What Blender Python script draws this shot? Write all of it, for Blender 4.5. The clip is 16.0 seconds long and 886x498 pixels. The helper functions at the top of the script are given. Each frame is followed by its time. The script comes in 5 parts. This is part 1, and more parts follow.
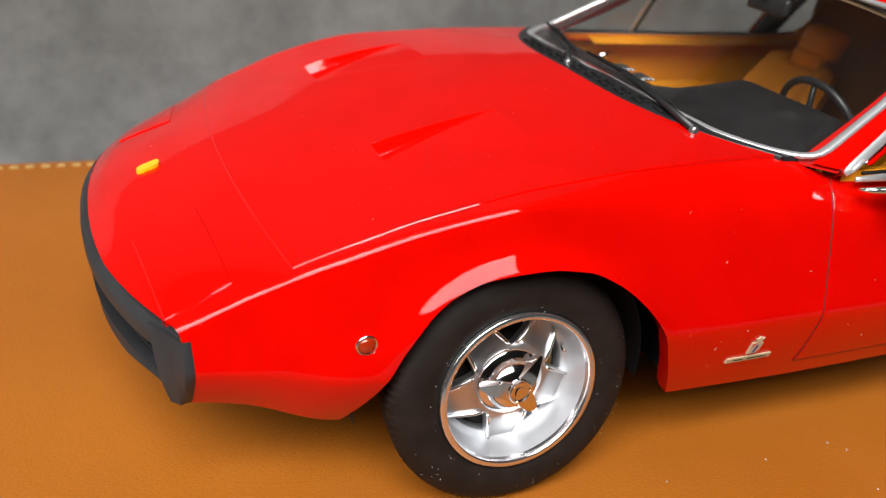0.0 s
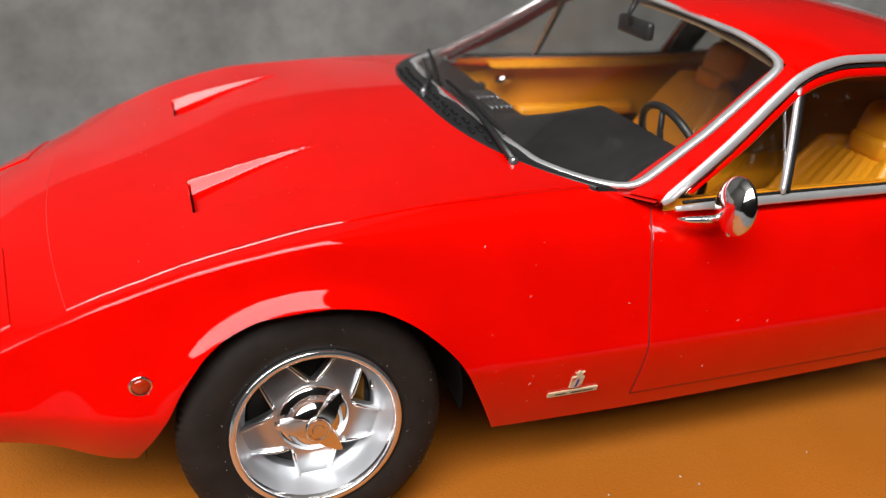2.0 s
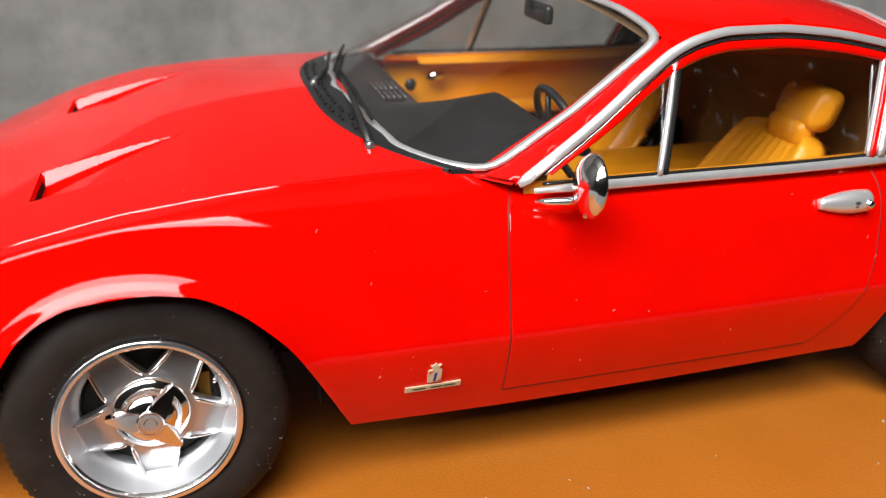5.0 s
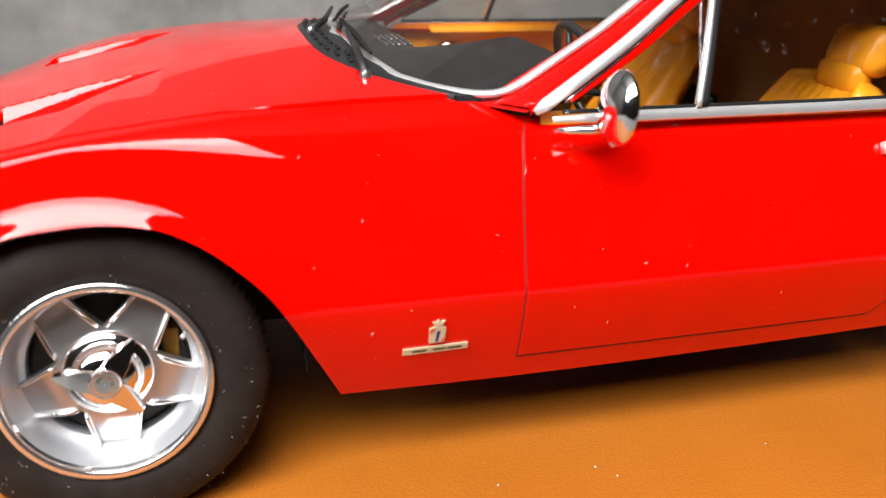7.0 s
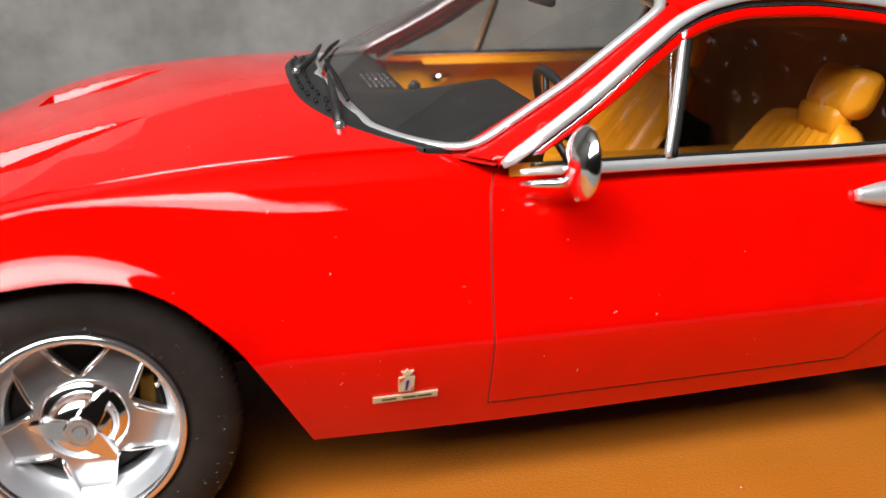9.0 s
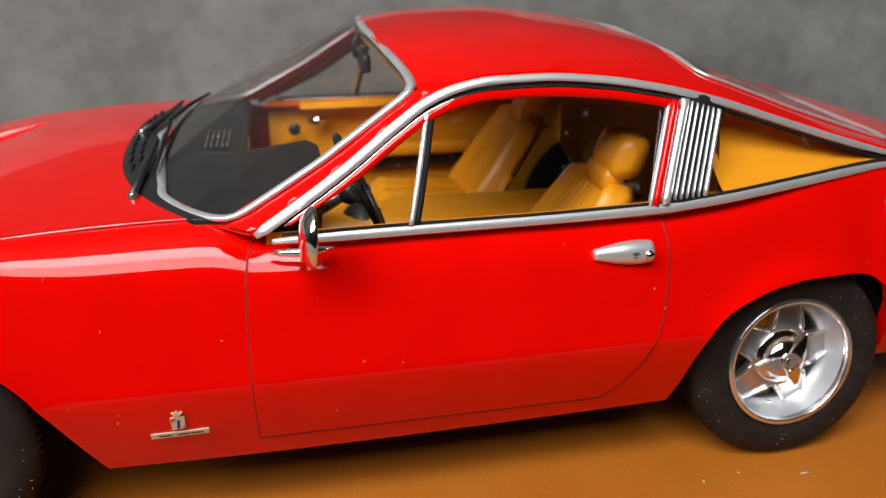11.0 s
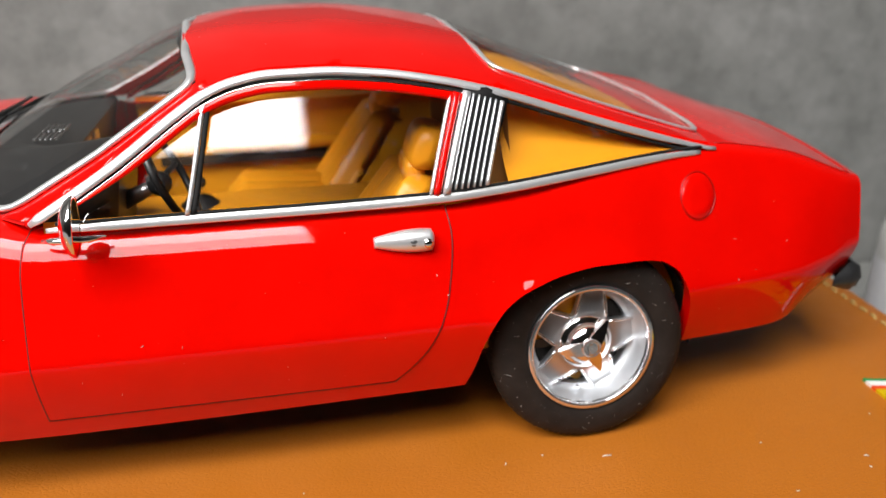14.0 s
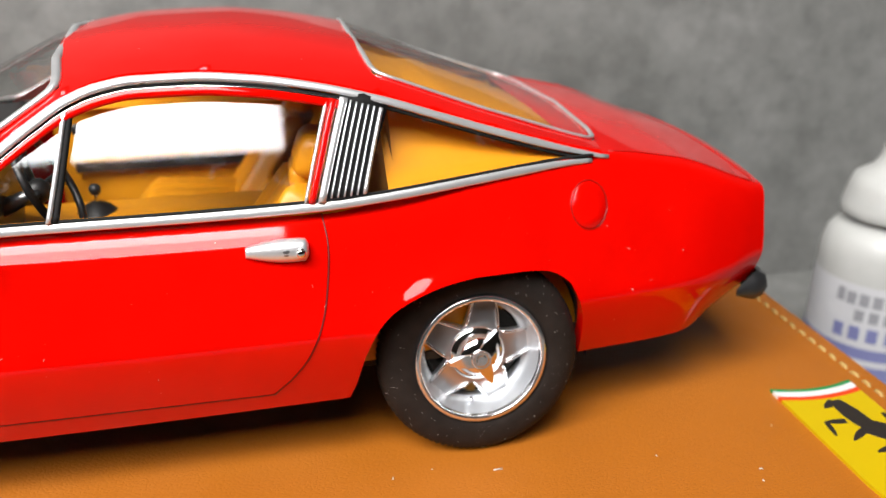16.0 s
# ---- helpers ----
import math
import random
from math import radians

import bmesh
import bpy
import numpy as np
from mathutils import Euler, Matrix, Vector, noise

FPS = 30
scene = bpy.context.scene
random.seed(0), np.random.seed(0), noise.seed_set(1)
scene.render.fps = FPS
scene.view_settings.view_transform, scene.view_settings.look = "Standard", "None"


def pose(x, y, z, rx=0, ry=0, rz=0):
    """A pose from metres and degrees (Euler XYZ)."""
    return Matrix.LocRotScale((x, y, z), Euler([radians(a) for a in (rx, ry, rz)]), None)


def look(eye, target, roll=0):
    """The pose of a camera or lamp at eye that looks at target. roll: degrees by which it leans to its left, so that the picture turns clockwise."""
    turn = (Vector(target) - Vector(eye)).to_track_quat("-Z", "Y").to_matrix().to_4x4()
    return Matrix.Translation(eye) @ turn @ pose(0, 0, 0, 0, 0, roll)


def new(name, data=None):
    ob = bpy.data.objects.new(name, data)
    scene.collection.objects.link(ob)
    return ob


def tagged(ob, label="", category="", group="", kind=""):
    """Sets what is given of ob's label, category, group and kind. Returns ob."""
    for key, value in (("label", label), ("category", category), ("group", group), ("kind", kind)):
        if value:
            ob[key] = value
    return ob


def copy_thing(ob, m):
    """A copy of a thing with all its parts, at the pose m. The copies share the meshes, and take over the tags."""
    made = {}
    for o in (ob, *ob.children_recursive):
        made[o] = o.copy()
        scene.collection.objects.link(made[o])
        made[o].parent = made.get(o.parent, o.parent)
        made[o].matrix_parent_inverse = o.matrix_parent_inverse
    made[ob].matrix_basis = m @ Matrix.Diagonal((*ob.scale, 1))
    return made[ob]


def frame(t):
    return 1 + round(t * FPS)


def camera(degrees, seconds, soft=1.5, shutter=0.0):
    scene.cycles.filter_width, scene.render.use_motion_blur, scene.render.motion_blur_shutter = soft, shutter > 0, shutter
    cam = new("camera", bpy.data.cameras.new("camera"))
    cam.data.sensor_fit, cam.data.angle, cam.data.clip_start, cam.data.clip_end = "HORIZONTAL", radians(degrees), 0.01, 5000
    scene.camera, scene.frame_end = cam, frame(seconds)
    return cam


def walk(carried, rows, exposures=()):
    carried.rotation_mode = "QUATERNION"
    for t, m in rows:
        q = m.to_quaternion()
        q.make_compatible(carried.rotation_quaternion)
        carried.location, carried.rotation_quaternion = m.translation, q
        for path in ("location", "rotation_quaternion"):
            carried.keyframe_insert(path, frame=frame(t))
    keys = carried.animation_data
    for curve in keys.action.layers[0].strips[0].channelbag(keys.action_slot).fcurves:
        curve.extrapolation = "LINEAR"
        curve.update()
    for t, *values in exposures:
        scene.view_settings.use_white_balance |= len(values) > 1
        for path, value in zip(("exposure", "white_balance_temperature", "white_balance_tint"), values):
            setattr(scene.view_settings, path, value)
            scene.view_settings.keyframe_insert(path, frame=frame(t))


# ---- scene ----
# Lengths of the car are given at full size; K brings the 1:18 model to its true size.
K = 1 / 18
cam = camera(57.48, 16.0, soft=1.25)
cam.data.dof.use_dof = True
cam.data.dof.focus_distance = 2.10 * K
cam.data.dof.aperture_fstop = 23.0
ROWS = [
    (0.0, -0.9124, -2.2924, 1.5638, 62.949, -5.801, -21.758),
    (0.5, -0.7789, -2.3511, 1.5896, 63.073, -5.347, -21.247),
    (1.0, -0.6226, -2.4010, 1.6203, 63.234, -4.707, -20.497),
    (1.5, -0.4641, -2.4464, 1.6393, 63.600, -4.273, -20.076),
    (2.0, -0.3385, -2.4721, 1.6604, 63.760, -3.910, -19.671),
    (2.5, -0.2247, -2.5019, 1.6797, 63.975, -3.591, -19.281),
    (3.0, -0.0999, -2.5317, 1.6737, 64.099, -3.089, -18.626),
    (3.5, 0.0177, -2.6045, 1.7051, 64.317, -2.487, -17.935),
    (4.0, 0.0923, -2.6364, 1.6856, 64.365, -2.133, -17.411),
    (6.5, 0.2572, -2.4700, 1.3135, 67.180, -1.237, -15.416),
    (7.0, 0.2782, -2.4447, 1.2496, 67.702, -1.183, -14.994),
    (7.5, 0.2866, -2.4091, 1.2201, 67.910, -1.073, -14.794),
    (8.0, 0.2828, -2.4097, 1.2304, 67.970, -1.049, -14.612),
    (10.5, 0.8354, -2.6905, 1.5952, 67.798, 0.014, -11.734),
    (11.0, 1.0221, -2.7838, 1.6227, 67.262, 0.199, -11.279),
    (11.5, 1.1748, -2.8210, 1.6298, 66.971, 0.359, -10.972),
    (12.0, 1.2695, -2.8855, 1.6474, 66.979, 0.467, -10.746),
    (12.5, 1.3419, -2.9086, 1.6506, 67.088, 0.464, -10.935),
    (13.0, 1.4458, -2.9315, 1.6354, 67.149, 0.565, -10.956),
    (13.5, 1.5494, -2.9520, 1.6379, 67.196, 0.562, -11.129),
    (14.0, 1.6162, -2.9748, 1.6219, 67.067, 0.547, -11.105),
    (14.5, 1.6926, -3.0123, 1.6296, 67.068, 0.450, -11.301),
    (15.0, 1.7864, -3.0202, 1.6148, 67.325, 0.386, -11.555),
    (15.5, 1.8527, -2.9916, 1.6210, 67.412, 0.311, -11.602),
    (16.0, 1.9460, -2.9854, 1.6160, 67.334, 0.260, -11.619),
]
walk(cam, [(t, pose(x * K, y * K, z * K, rx, ry, rz)) for t, x, y, z, rx, ry, rz in ROWS],
     exposures=[(0.0, 0.03), (4.0, 0.12), (6.5, 0.66), (8.0, 0.64), (10.5, -0.06), (11.2, -0.02), (12.5, 0.18), (14.0, 0.38), (16.0, 0.54)])

# ---- world and light ----
world = bpy.data.worlds.new("room_air")
scene.world = world
world.use_nodes = True
wt = world.node_tree
sky = wt.nodes.new("ShaderNodeTexSky")
sky.sky_type = "NISHITA"
sky.sun_disc = False
sky.sun_elevation, sky.sun_rotation = radians(35), radians(150)
wt.links.new(sky.outputs[0], wt.nodes["Background"].inputs[0])
wt.nodes["Background"].inputs[1].default_value = 0.08


def area_lamp(name, eye, target, sx, sy, power, colour):
    """An area lamp that fills an opening or the face of a lamp."""
    data = bpy.data.lights.new(name, "AREA")
    data.shape, data.size, data.size_y, data.energy, data.color = "RECTANGLE", sx, sy, power, colour
    ob = new(name, data)
    ob.matrix_world = look(eye, target)
    return ob


# daylight through one wide window behind the camera
WIN_Y, WIN_X0, WIN_X1, WIN_Z0, WIN_Z1 = -0.77, -2.00, 0.12, 0.650, 2.38
# sky fills the upper part; lower part dimmed to deepen shade under the car
WIN_MID, WIN_CUT = (WIN_X0 + WIN_X1) / 2, 1.18
for lamp_name, z0, z1, radiance in (("window_sky", WIN_CUT, WIN_Z1, 15.9), ("window_lower", WIN_Z0, WIN_CUT, 8.3)):
    zm = (z0 + z1) / 2
    area_lamp(lamp_name, (WIN_MID, WIN_Y - 0.05, zm), (WIN_MID, 0, zm), WIN_X1 - WIN_X0, z1 - z0, radiance * math.pi * (WIN_X1 - WIN_X0) * (z1 - z0), (1.0, 0.985, 0.96))


# ---- building blocks ----
def curve_of(keys):
    """A smooth monotone curve through (x, value) keys, as a function."""
    xs = np.array([k[0] for k in keys], float)
    ys = np.array([k[1] for k in keys], float)
    h = np.diff(xs)
    d = np.diff(ys) / h
    m = np.zeros(len(xs))
    for i in range(1, len(xs) - 1):
        if d[i - 1] * d[i] > 0:
            w1, w2 = 2 * h[i] + h[i - 1], h[i] + 2 * h[i - 1]
            m[i] = (w1 + w2) / (w1 / d[i - 1] + w2 / d[i])
    m[0], m[-1] = d[0], d[-1]

    def at(x):
        x = np.clip(np.asarray(x, float), xs[0], xs[-1])
        i = np.clip(np.searchsorted(xs, x) - 1, 0, len(xs) - 2)
        t = (x - xs[i]) / h[i]
        return ((1 + 2 * t) * (1 - t) ** 2 * ys[i] + t * (1 - t) ** 2 * h[i] * m[i]
                + t * t * (3 - 2 * t) * ys[i + 1] + t * t * (t - 1) * h[i] * m[i + 1])
    return at


def step(x):
    x = np.clip(x, 0, 1)
    return x * x * (3 - 2 * x)


class Shape:
    """Gathers vertices and faces of one mesh."""

    def __init__(self):
        self.v, self.f = [], []

    def add(self, verts, faces):
        n = len(self.v)
        self.v += [tuple(map(float, p)) for p in verts]
        self.f += [tuple(i + n for i in q) for q in faces]
        return self

    def grid(self, p, flip=False, close_u=False, close_v=False):
        """A sheet through an array of points, rows by columns."""
        p = np.asarray(p, float)
        a, b = p.shape[:2]
        faces = []
        for i in range(a if close_u else a - 1):
            for j in range(b if close_v else b - 1):
                q = (i * b + j, i * b + (j + 1) % b, (i + 1) % a * b + (j + 1) % b, (i + 1) % a * b + j)
                faces.append(q[::-1] if flip else q)
        return self.add(p.reshape(-1, 3), faces)

    def fan(self, ring, flip=False):
        ring = list(ring)
        q = tuple(range(len(ring)))
        return self.add(ring, [q[::-1] if flip else q])

    def tube(self, path, r, n=8, closed=False, caps=True, flat=None):
        """A round bar along a path; r may be one radius or one for each point; flat squashes it along the given way."""
        path = np.asarray(path, float)
        m = len(path)
        rs = np.broadcast_to(np.asarray(r, float), (m,))
        if closed:
            tang = np.roll(path, -1, 0) - np.roll(path, 1, 0)
        else:
            tang = np.gradient(path, axis=0)
        tang /= np.linalg.norm(tang, axis=1)[:, None] + 1e-12
        ref = np.array([0.0, 0, 1]) if abs(tang[0] @ [0, 0, 1]) < 0.9 else np.array([1.0, 0, 0])
        rows = []
        for k in range(m):
            side = np.cross(tang[k], ref)
            side /= np.linalg.norm(side) + 1e-12
            up = np.cross(side, tang[k])
            ref = up
            ring = []
            for j in range(n):
                c = 2 * math.pi * j / n
                o = rs[k] * (math.cos(c) * side + math.sin(c) * up)
                if flat is not None:
                    w = np.asarray(flat[0], float)
                    w = w / np.linalg.norm(w)
                    o = o - w * (o @ w) * (1 - flat[1])
                ring.append(path[k] + o)
            rows.append(ring)
        self.grid(rows, close_u=closed, close_v=True)
        if caps and not closed:
            self.fan(rows[0])
            self.fan(rows[-1], True)
        return self

    def lathe(self, profile, n=48, axis="y", at=(0, 0, 0), closed=False):
        """A turned body: profile of (radius, place along the axis)."""
        rows = []
        for r, h in profile:
            ring = []
            for j in range(n):
                c = 2 * math.pi * j / n
                a, b = r * math.cos(c), r * math.sin(c)
                p = (a, h, b) if axis == "y" else (h, a, b) if axis == "x" else (a, b, h)
                ring.append(np.add(p, at))
            rows.append(ring)
        return self.grid(rows, close_v=True, close_u=closed)

    def box(self, c, s, m=None, bevel=0.0):
        bm = bmesh.new()
        bmesh.ops.create_cube(bm, size=1.0)
        for v in bm.verts:
            v.co = Vector((v.co.x * s[0], v.co.y * s[1], v.co.z * s[2]))
        if bevel:
            bmesh.ops.bevel(bm, geom=bm.edges[:], offset=bevel, segments=2, affect="EDGES", profile=0.6)
        bm.verts.index_update()
        vs = [(m @ v.co if m is not None else v.co) + Vector(c) for v in bm.verts]
        fs = [tuple(v.index for v in f.verts) for f in bm.faces]
        bm.free()
        return self.add([tuple(v) for v in vs], fs)

    def ball(self, c, s, n=16, m=None):
        rows = []
        for i in range(n // 2 + 1):
            a = math.pi * i / (n // 2)
            ring = []
            for j in range(n):
                b = 2 * math.pi * j / n
                p = Vector((s[0] * math.sin(a) * math.cos(b), s[1] * math.sin(a) * math.sin(b), s[2] * math.cos(a)))
                ring.append(tuple((m @ p if m is not None else p) + Vector(c)))
            rows.append(ring)
        return self.grid(rows, close_v=True)

    def mirror(self):
        """Adds the other half, mirrored in y."""
        n = len(self.v)
        self.v += [(x, -y, z) for x, y, z in self.v]
        self.f += [tuple(i + n for i in q[::-1]) for q in self.f]
        return self


def part(name, shape, material, parent=None, label="", at=(0, 0, 0), smooth=True, scale=K, sharp=None, fix=True):
    """Links a shape as one mesh object, under its parent if it has one. at: where its origin lies in full-size lengths."""
    mesh = bpy.data.meshes.new(name)
    off = np.array(at, float)
    mesh.from_pydata([tuple((np.array(p) - off) * scale) for p in shape.v], [], shape.f)
    bm = bmesh.new()
    bm.from_mesh(mesh)
    bmesh.ops.remove_doubles(bm, verts=bm.verts, dist=1e-4 * scale)
    if fix:
        bmesh.ops.recalc_face_normals(bm, faces=bm.faces)
    for f in bm.faces:
        f.smooth = smooth
    bm.to_mesh(mesh)
    bm.free()
    if sharp:
        mesh.set_sharp_from_angle(angle=radians(sharp))
    mesh.materials.append(material)
    ob = new(name, mesh)
    ob.location = tuple(off * scale)
    if parent is not None:
        ob.parent = parent
        top = parent
        base = Vector((0, 0, 0))
        while top is not None:
            base += top.location
            top = top.parent
        ob.location = Vector(tuple(off * scale)) - base
    if label:
        ob["label"] = label
    return ob


def thing(name, at, label, category, group="", kind=""):
    ob = new(name)
    ob.empty_display_size = 0.01
    ob.location = tuple(np.array(at, float) * K)
    return tagged(ob, label, category, group, kind)


# ---- materials ----
def principled(name, colour, rough=0.5, metal=0.0, coat=0.0, coat_rough=0.03, spec=0.5):
    mat = bpy.data.materials.new(name)
    mat.use_nodes = True
    b = mat.node_tree.nodes["Principled BSDF"]
    b.inputs["Base Color"].default_value = (*colour, 1)
    b.inputs["Roughness"].default_value = rough
    b.inputs["Metallic"].default_value = metal
    b.inputs["Coat Weight"].default_value = coat
    b.inputs["Coat Roughness"].default_value = coat_rough
    b.inputs["Specular IOR Level"].default_value = spec
    return mat, mat.node_tree, b


def noise_node(nt, scale, detail=4.0, rough=0.55):
    tc = nt.nodes.new("ShaderNodeTexCoord")
    n = nt.nodes.new("ShaderNodeTexNoise")
    n.inputs["Scale"].default_value, n.inputs["Detail"].default_value, n.inputs["Roughness"].default_value = scale, detail, rough
    nt.links.new(tc.outputs["Object"], n.inputs["Vector"])
    return n


def ramp(nt, src, stops):
    r = nt.nodes.new("ShaderNodeValToRGB")
    while len(r.color_ramp.elements) < len(stops):
        r.color_ramp.elements.new(0.5)
    for e, (p, c) in zip(r.color_ramp.elements, stops):
        e.position, e.color = p, (*c, 1) if len(c) == 3 else c
    nt.links.new(src, r.inputs[0])
    return r


def bump(nt, b, src, strength, distance):
    n = nt.nodes.new("ShaderNodeBump")
    n.inputs["Strength"].default_value, n.inputs["Distance"].default_value = strength, distance
    nt.links.new(src, n.inputs["Height"])
    nt.links.new(n.outputs[0], b.inputs["Normal"])
    return n


def grained(name, dark, light, scale, rough=0.5, bump_scale=None, bump_strength=0.2, bump_dist=0.0002, coat=0.0, metal=0.0, fine=None):
    """Two-scale colour variation with a fine relief."""
    mat, nt, b = principled(name, light, rough, metal, coat)
    n = noise_node(nt, scale)
    r = ramp(nt, n.outputs["Fac"], [(0.3, dark), (0.7, light)])
    nt.links.new(r.outputs[0], b.inputs["Base Color"])
    n2 = noise_node(nt, bump_scale or scale * 12, 3)
    bump(nt, b, n2.outputs["Fac"], bump_strength, bump_dist)
    return mat


def paint_material():
    mat, nt, b = principled("red_paint", (0.64, 0.0016, 0.0003), 0.5, 0.0, 1.0, 0.025, 0.0)
    b.inputs["Coat IOR"].default_value = 1.41
    n = noise_node(nt, 90, 3)
    r = ramp(nt, n.outputs["Fac"], [(0.35, (0.62, 0.0015, 0.0003)), (0.65, (0.67, 0.0018, 0.0004))])
    nt.links.new(r.outputs[0], b.inputs["Base Color"])
    # a few dust specks under the lacquer
    v = nt.nodes.new("ShaderNodeTexVoronoi")
    tc = nt.nodes.new("ShaderNodeTexCoord")
    v.inputs["Scale"].default_value = 260
    nt.links.new(tc.outputs["Object"], v.inputs["Vector"])
    d = ramp(nt, v.outputs["Distance"], [(0.03, (0.35, 0.35, 0.35)), (0.06, (0.025, 0.025, 0.025))])
    nt.links.new(d.outputs[0], b.inputs["Coat Roughness"])
    return mat


def leather_material():
    mat, nt, b = principled("tan_leather", (0.5, 0.2, 0.03), 0.5, 0, 0.0, 0.03, 0.28)
    n = noise_node(nt, 14, 5)
    r = ramp(nt, n.outputs["Fac"], [(0.25, (0.31, 0.092, 0.0075)), (0.5, (0.36, 0.110, 0.0095)), (0.75, (0.41, 0.127, 0.0115))])
    nt.links.new(r.outputs[0], b.inputs["Base Color"])
    v = nt.nodes.new("ShaderNodeTexVoronoi")
    v.feature = "DISTANCE_TO_EDGE"
    tc = nt.nodes.new("ShaderNodeTexCoord")
    mp = nt.nodes.new("ShaderNodeMapping")
    mp.inputs["Scale"].default_value = (1.0, 1.6, 1.0)
    nt.links.new(tc.outputs["Object"], mp.inputs[0])
    wob = nt.nodes.new("ShaderNodeTexNoise")
    wob.inputs["Scale"].default_value = 500
    nt.links.new(mp.outputs[0], wob.inputs["Vector"])
    mx = nt.nodes.new("ShaderNodeMix")
    mx.data_type = "VECTOR"
    mx.inputs["Factor"].default_value = 0.0012
    nt.links.new(mp.outputs[0], mx.inputs["A"])
    nt.links.new(wob.outputs["Color"], mx.inputs["B"])
    v.inputs["Scale"].default_value = 1100
    nt.links.new(mx.outputs["Result"], v.inputs["Vector"])
    e = ramp(nt, v.outputs["Distance"], [(0.0, (0, 0, 0)), (0.25, (1, 1, 1))])
    bump(nt, b, e.outputs[0], 0.35, 0.00012)
    rn = noise_node(nt, 60, 4)
    rr = ramp(nt, rn.outputs["Fac"], [(0.3, (0.40, 0.40, 0.40)), (0.7, (0.55, 0.55, 0.55))])
    nt.links.new(rr.outputs[0], b.inputs["Roughness"])
    return mat


def concrete_material():
    mat, nt, b = principled("grey_concrete", (0.2, 0.2, 0.19), 0.8)
    n = noise_node(nt, 16, 7, 0.62)
    n2 = noise_node(nt, 110, 5, 0.7)
    r = ramp(nt, n.outputs["Fac"], [(0.28, (0.10, 0.10, 0.094)), (0.5, (0.165, 0.165, 0.157)), (0.72, (0.23, 0.228, 0.22))])
    r2 = ramp(nt, n2.outputs["Fac"], [(0.3, (0.75, 0.75, 0.75)), (0.6, (1.05, 1.05, 1.05))])
    m = nt.nodes.new("ShaderNodeMix")
    m.data_type, m.blend_type = "RGBA", "MULTIPLY"
    m.inputs["Factor"].default_value = 1
    nt.links.new(r.outputs[0], m.inputs["A"])
    nt.links.new(r2.outputs[0], m.inputs["B"])
    nt.links.new(m.outputs["Result"], b.inputs["Base Color"])
    bump(nt, b, n2.outputs["Fac"], 0.2, 0.0004)
    return mat


def glass_material(name, tint, smear_haze=0.0, ior=1.5):
    mat = bpy.data.materials.new(name)
    mat.use_nodes = True
    nt = mat.node_tree
    nt.nodes.remove(nt.nodes["Principled BSDF"])
    t = nt.nodes.new("ShaderNodeBsdfTransparent")
    t.inputs[0].default_value = (*tint, 1)
    g = nt.nodes.new("ShaderNodeBsdfGlossy")
    g.inputs["Roughness"].default_value = 0.035
    lw = nt.nodes.new("ShaderNodeLayerWeight")
    lw.inputs["Blend"].default_value = 0.5
    po = nt.nodes.new("ShaderNodeMath")
    po.operation = "POWER"
    po.inputs[1].default_value = 5.0
    nt.links.new(lw.outputs["Facing"], po.inputs[0])
    fr = nt.nodes.new("ShaderNodeMapRange")
    fr.inputs["To Min"].default_value = ((ior - 1) / (ior + 1)) ** 2 * 3.0
    nt.links.new(po.outputs[0], fr.inputs["Value"])
    m = nt.nodes.new("ShaderNodeMixShader")
    nt.links.new(fr.outputs[0], m.inputs[0])
    nt.links.new(t.outputs[0], m.inputs[1])
    nt.links.new(g.outputs[0], m.inputs[2])
    last = m
    # patchy white film: smudges, plus reflected haze painted in as diffuse white
    if smear_haze:
        d = nt.nodes.new("ShaderNodeBsdfDiffuse")
        d.inputs[0].default_value = (0.8, 0.8, 0.8, 1)
        n = noise_node(nt, 420, 6, 0.7)
        r = ramp(nt, n.outputs["Fac"], [(0.60, (0, 0, 0)), (0.80, (smear_haze,) * 3)])
        m2 = nt.nodes.new("ShaderNodeMixShader")
        nt.links.new(r.outputs[0], m2.inputs[0])
        nt.links.new(m.outputs[0], m2.inputs[1])
        nt.links.new(d.outputs[0], m2.inputs[2])
        last = m2
    nt.links.new(last.outputs[0], nt.nodes["Material Output"].inputs[0])
    return mat


PAINT = paint_material()
LEATHER = leather_material()
CONCRETE = concrete_material()
GLASS = glass_material("clear_glass", (0.95, 0.95, 0.94), 0.022)
CHROME = principled("chrome", (0.88, 0.88, 0.89), 0.10, 1.0)[0]
SILVER = grained("silver_trim", (0.78, 0.78, 0.79), (0.88, 0.88, 0.89), 200, 0.34, 900, 0.06, 0.0001, 0.0, 0.75)
RIMSILVER = grained("satin_silver", (0.66, 0.68, 0.71), (0.74, 0.76, 0.79), 120, 0.48, 1500, 0.06, 0.0001, 0.0, 0.80)
STARSILVER = grained("polished_silver", (0.60, 0.60, 0.61), (0.68, 0.68, 0.69), 120, 0.32, 1500, 0.05, 0.0001, 0.0, 0.95)
RUBBER = grained("tyre_rubber", (0.011, 0.0080, 0.0065), (0.019, 0.0140, 0.0115), 300, 0.62, 1400, 0.12, 0.0001)
RUBBER.node_tree.nodes["Principled BSDF"].inputs["Specular IOR Level"].default_value = 0.22
BLACK = grained("black_plastic", (0.012, 0.012, 0.013), (0.022, 0.022, 0.023), 150, 0.38, 1500, 0.08, 0.0001)
BLACKMATT = grained("matt_black", (0.008, 0.008, 0.008), (0.014, 0.013, 0.013), 150, 0.75, 1500, 0.08, 0.0001)
BLACKMATT.node_tree.nodes["Principled BSDF"].inputs["Specular IOR Level"].default_value = 0.2
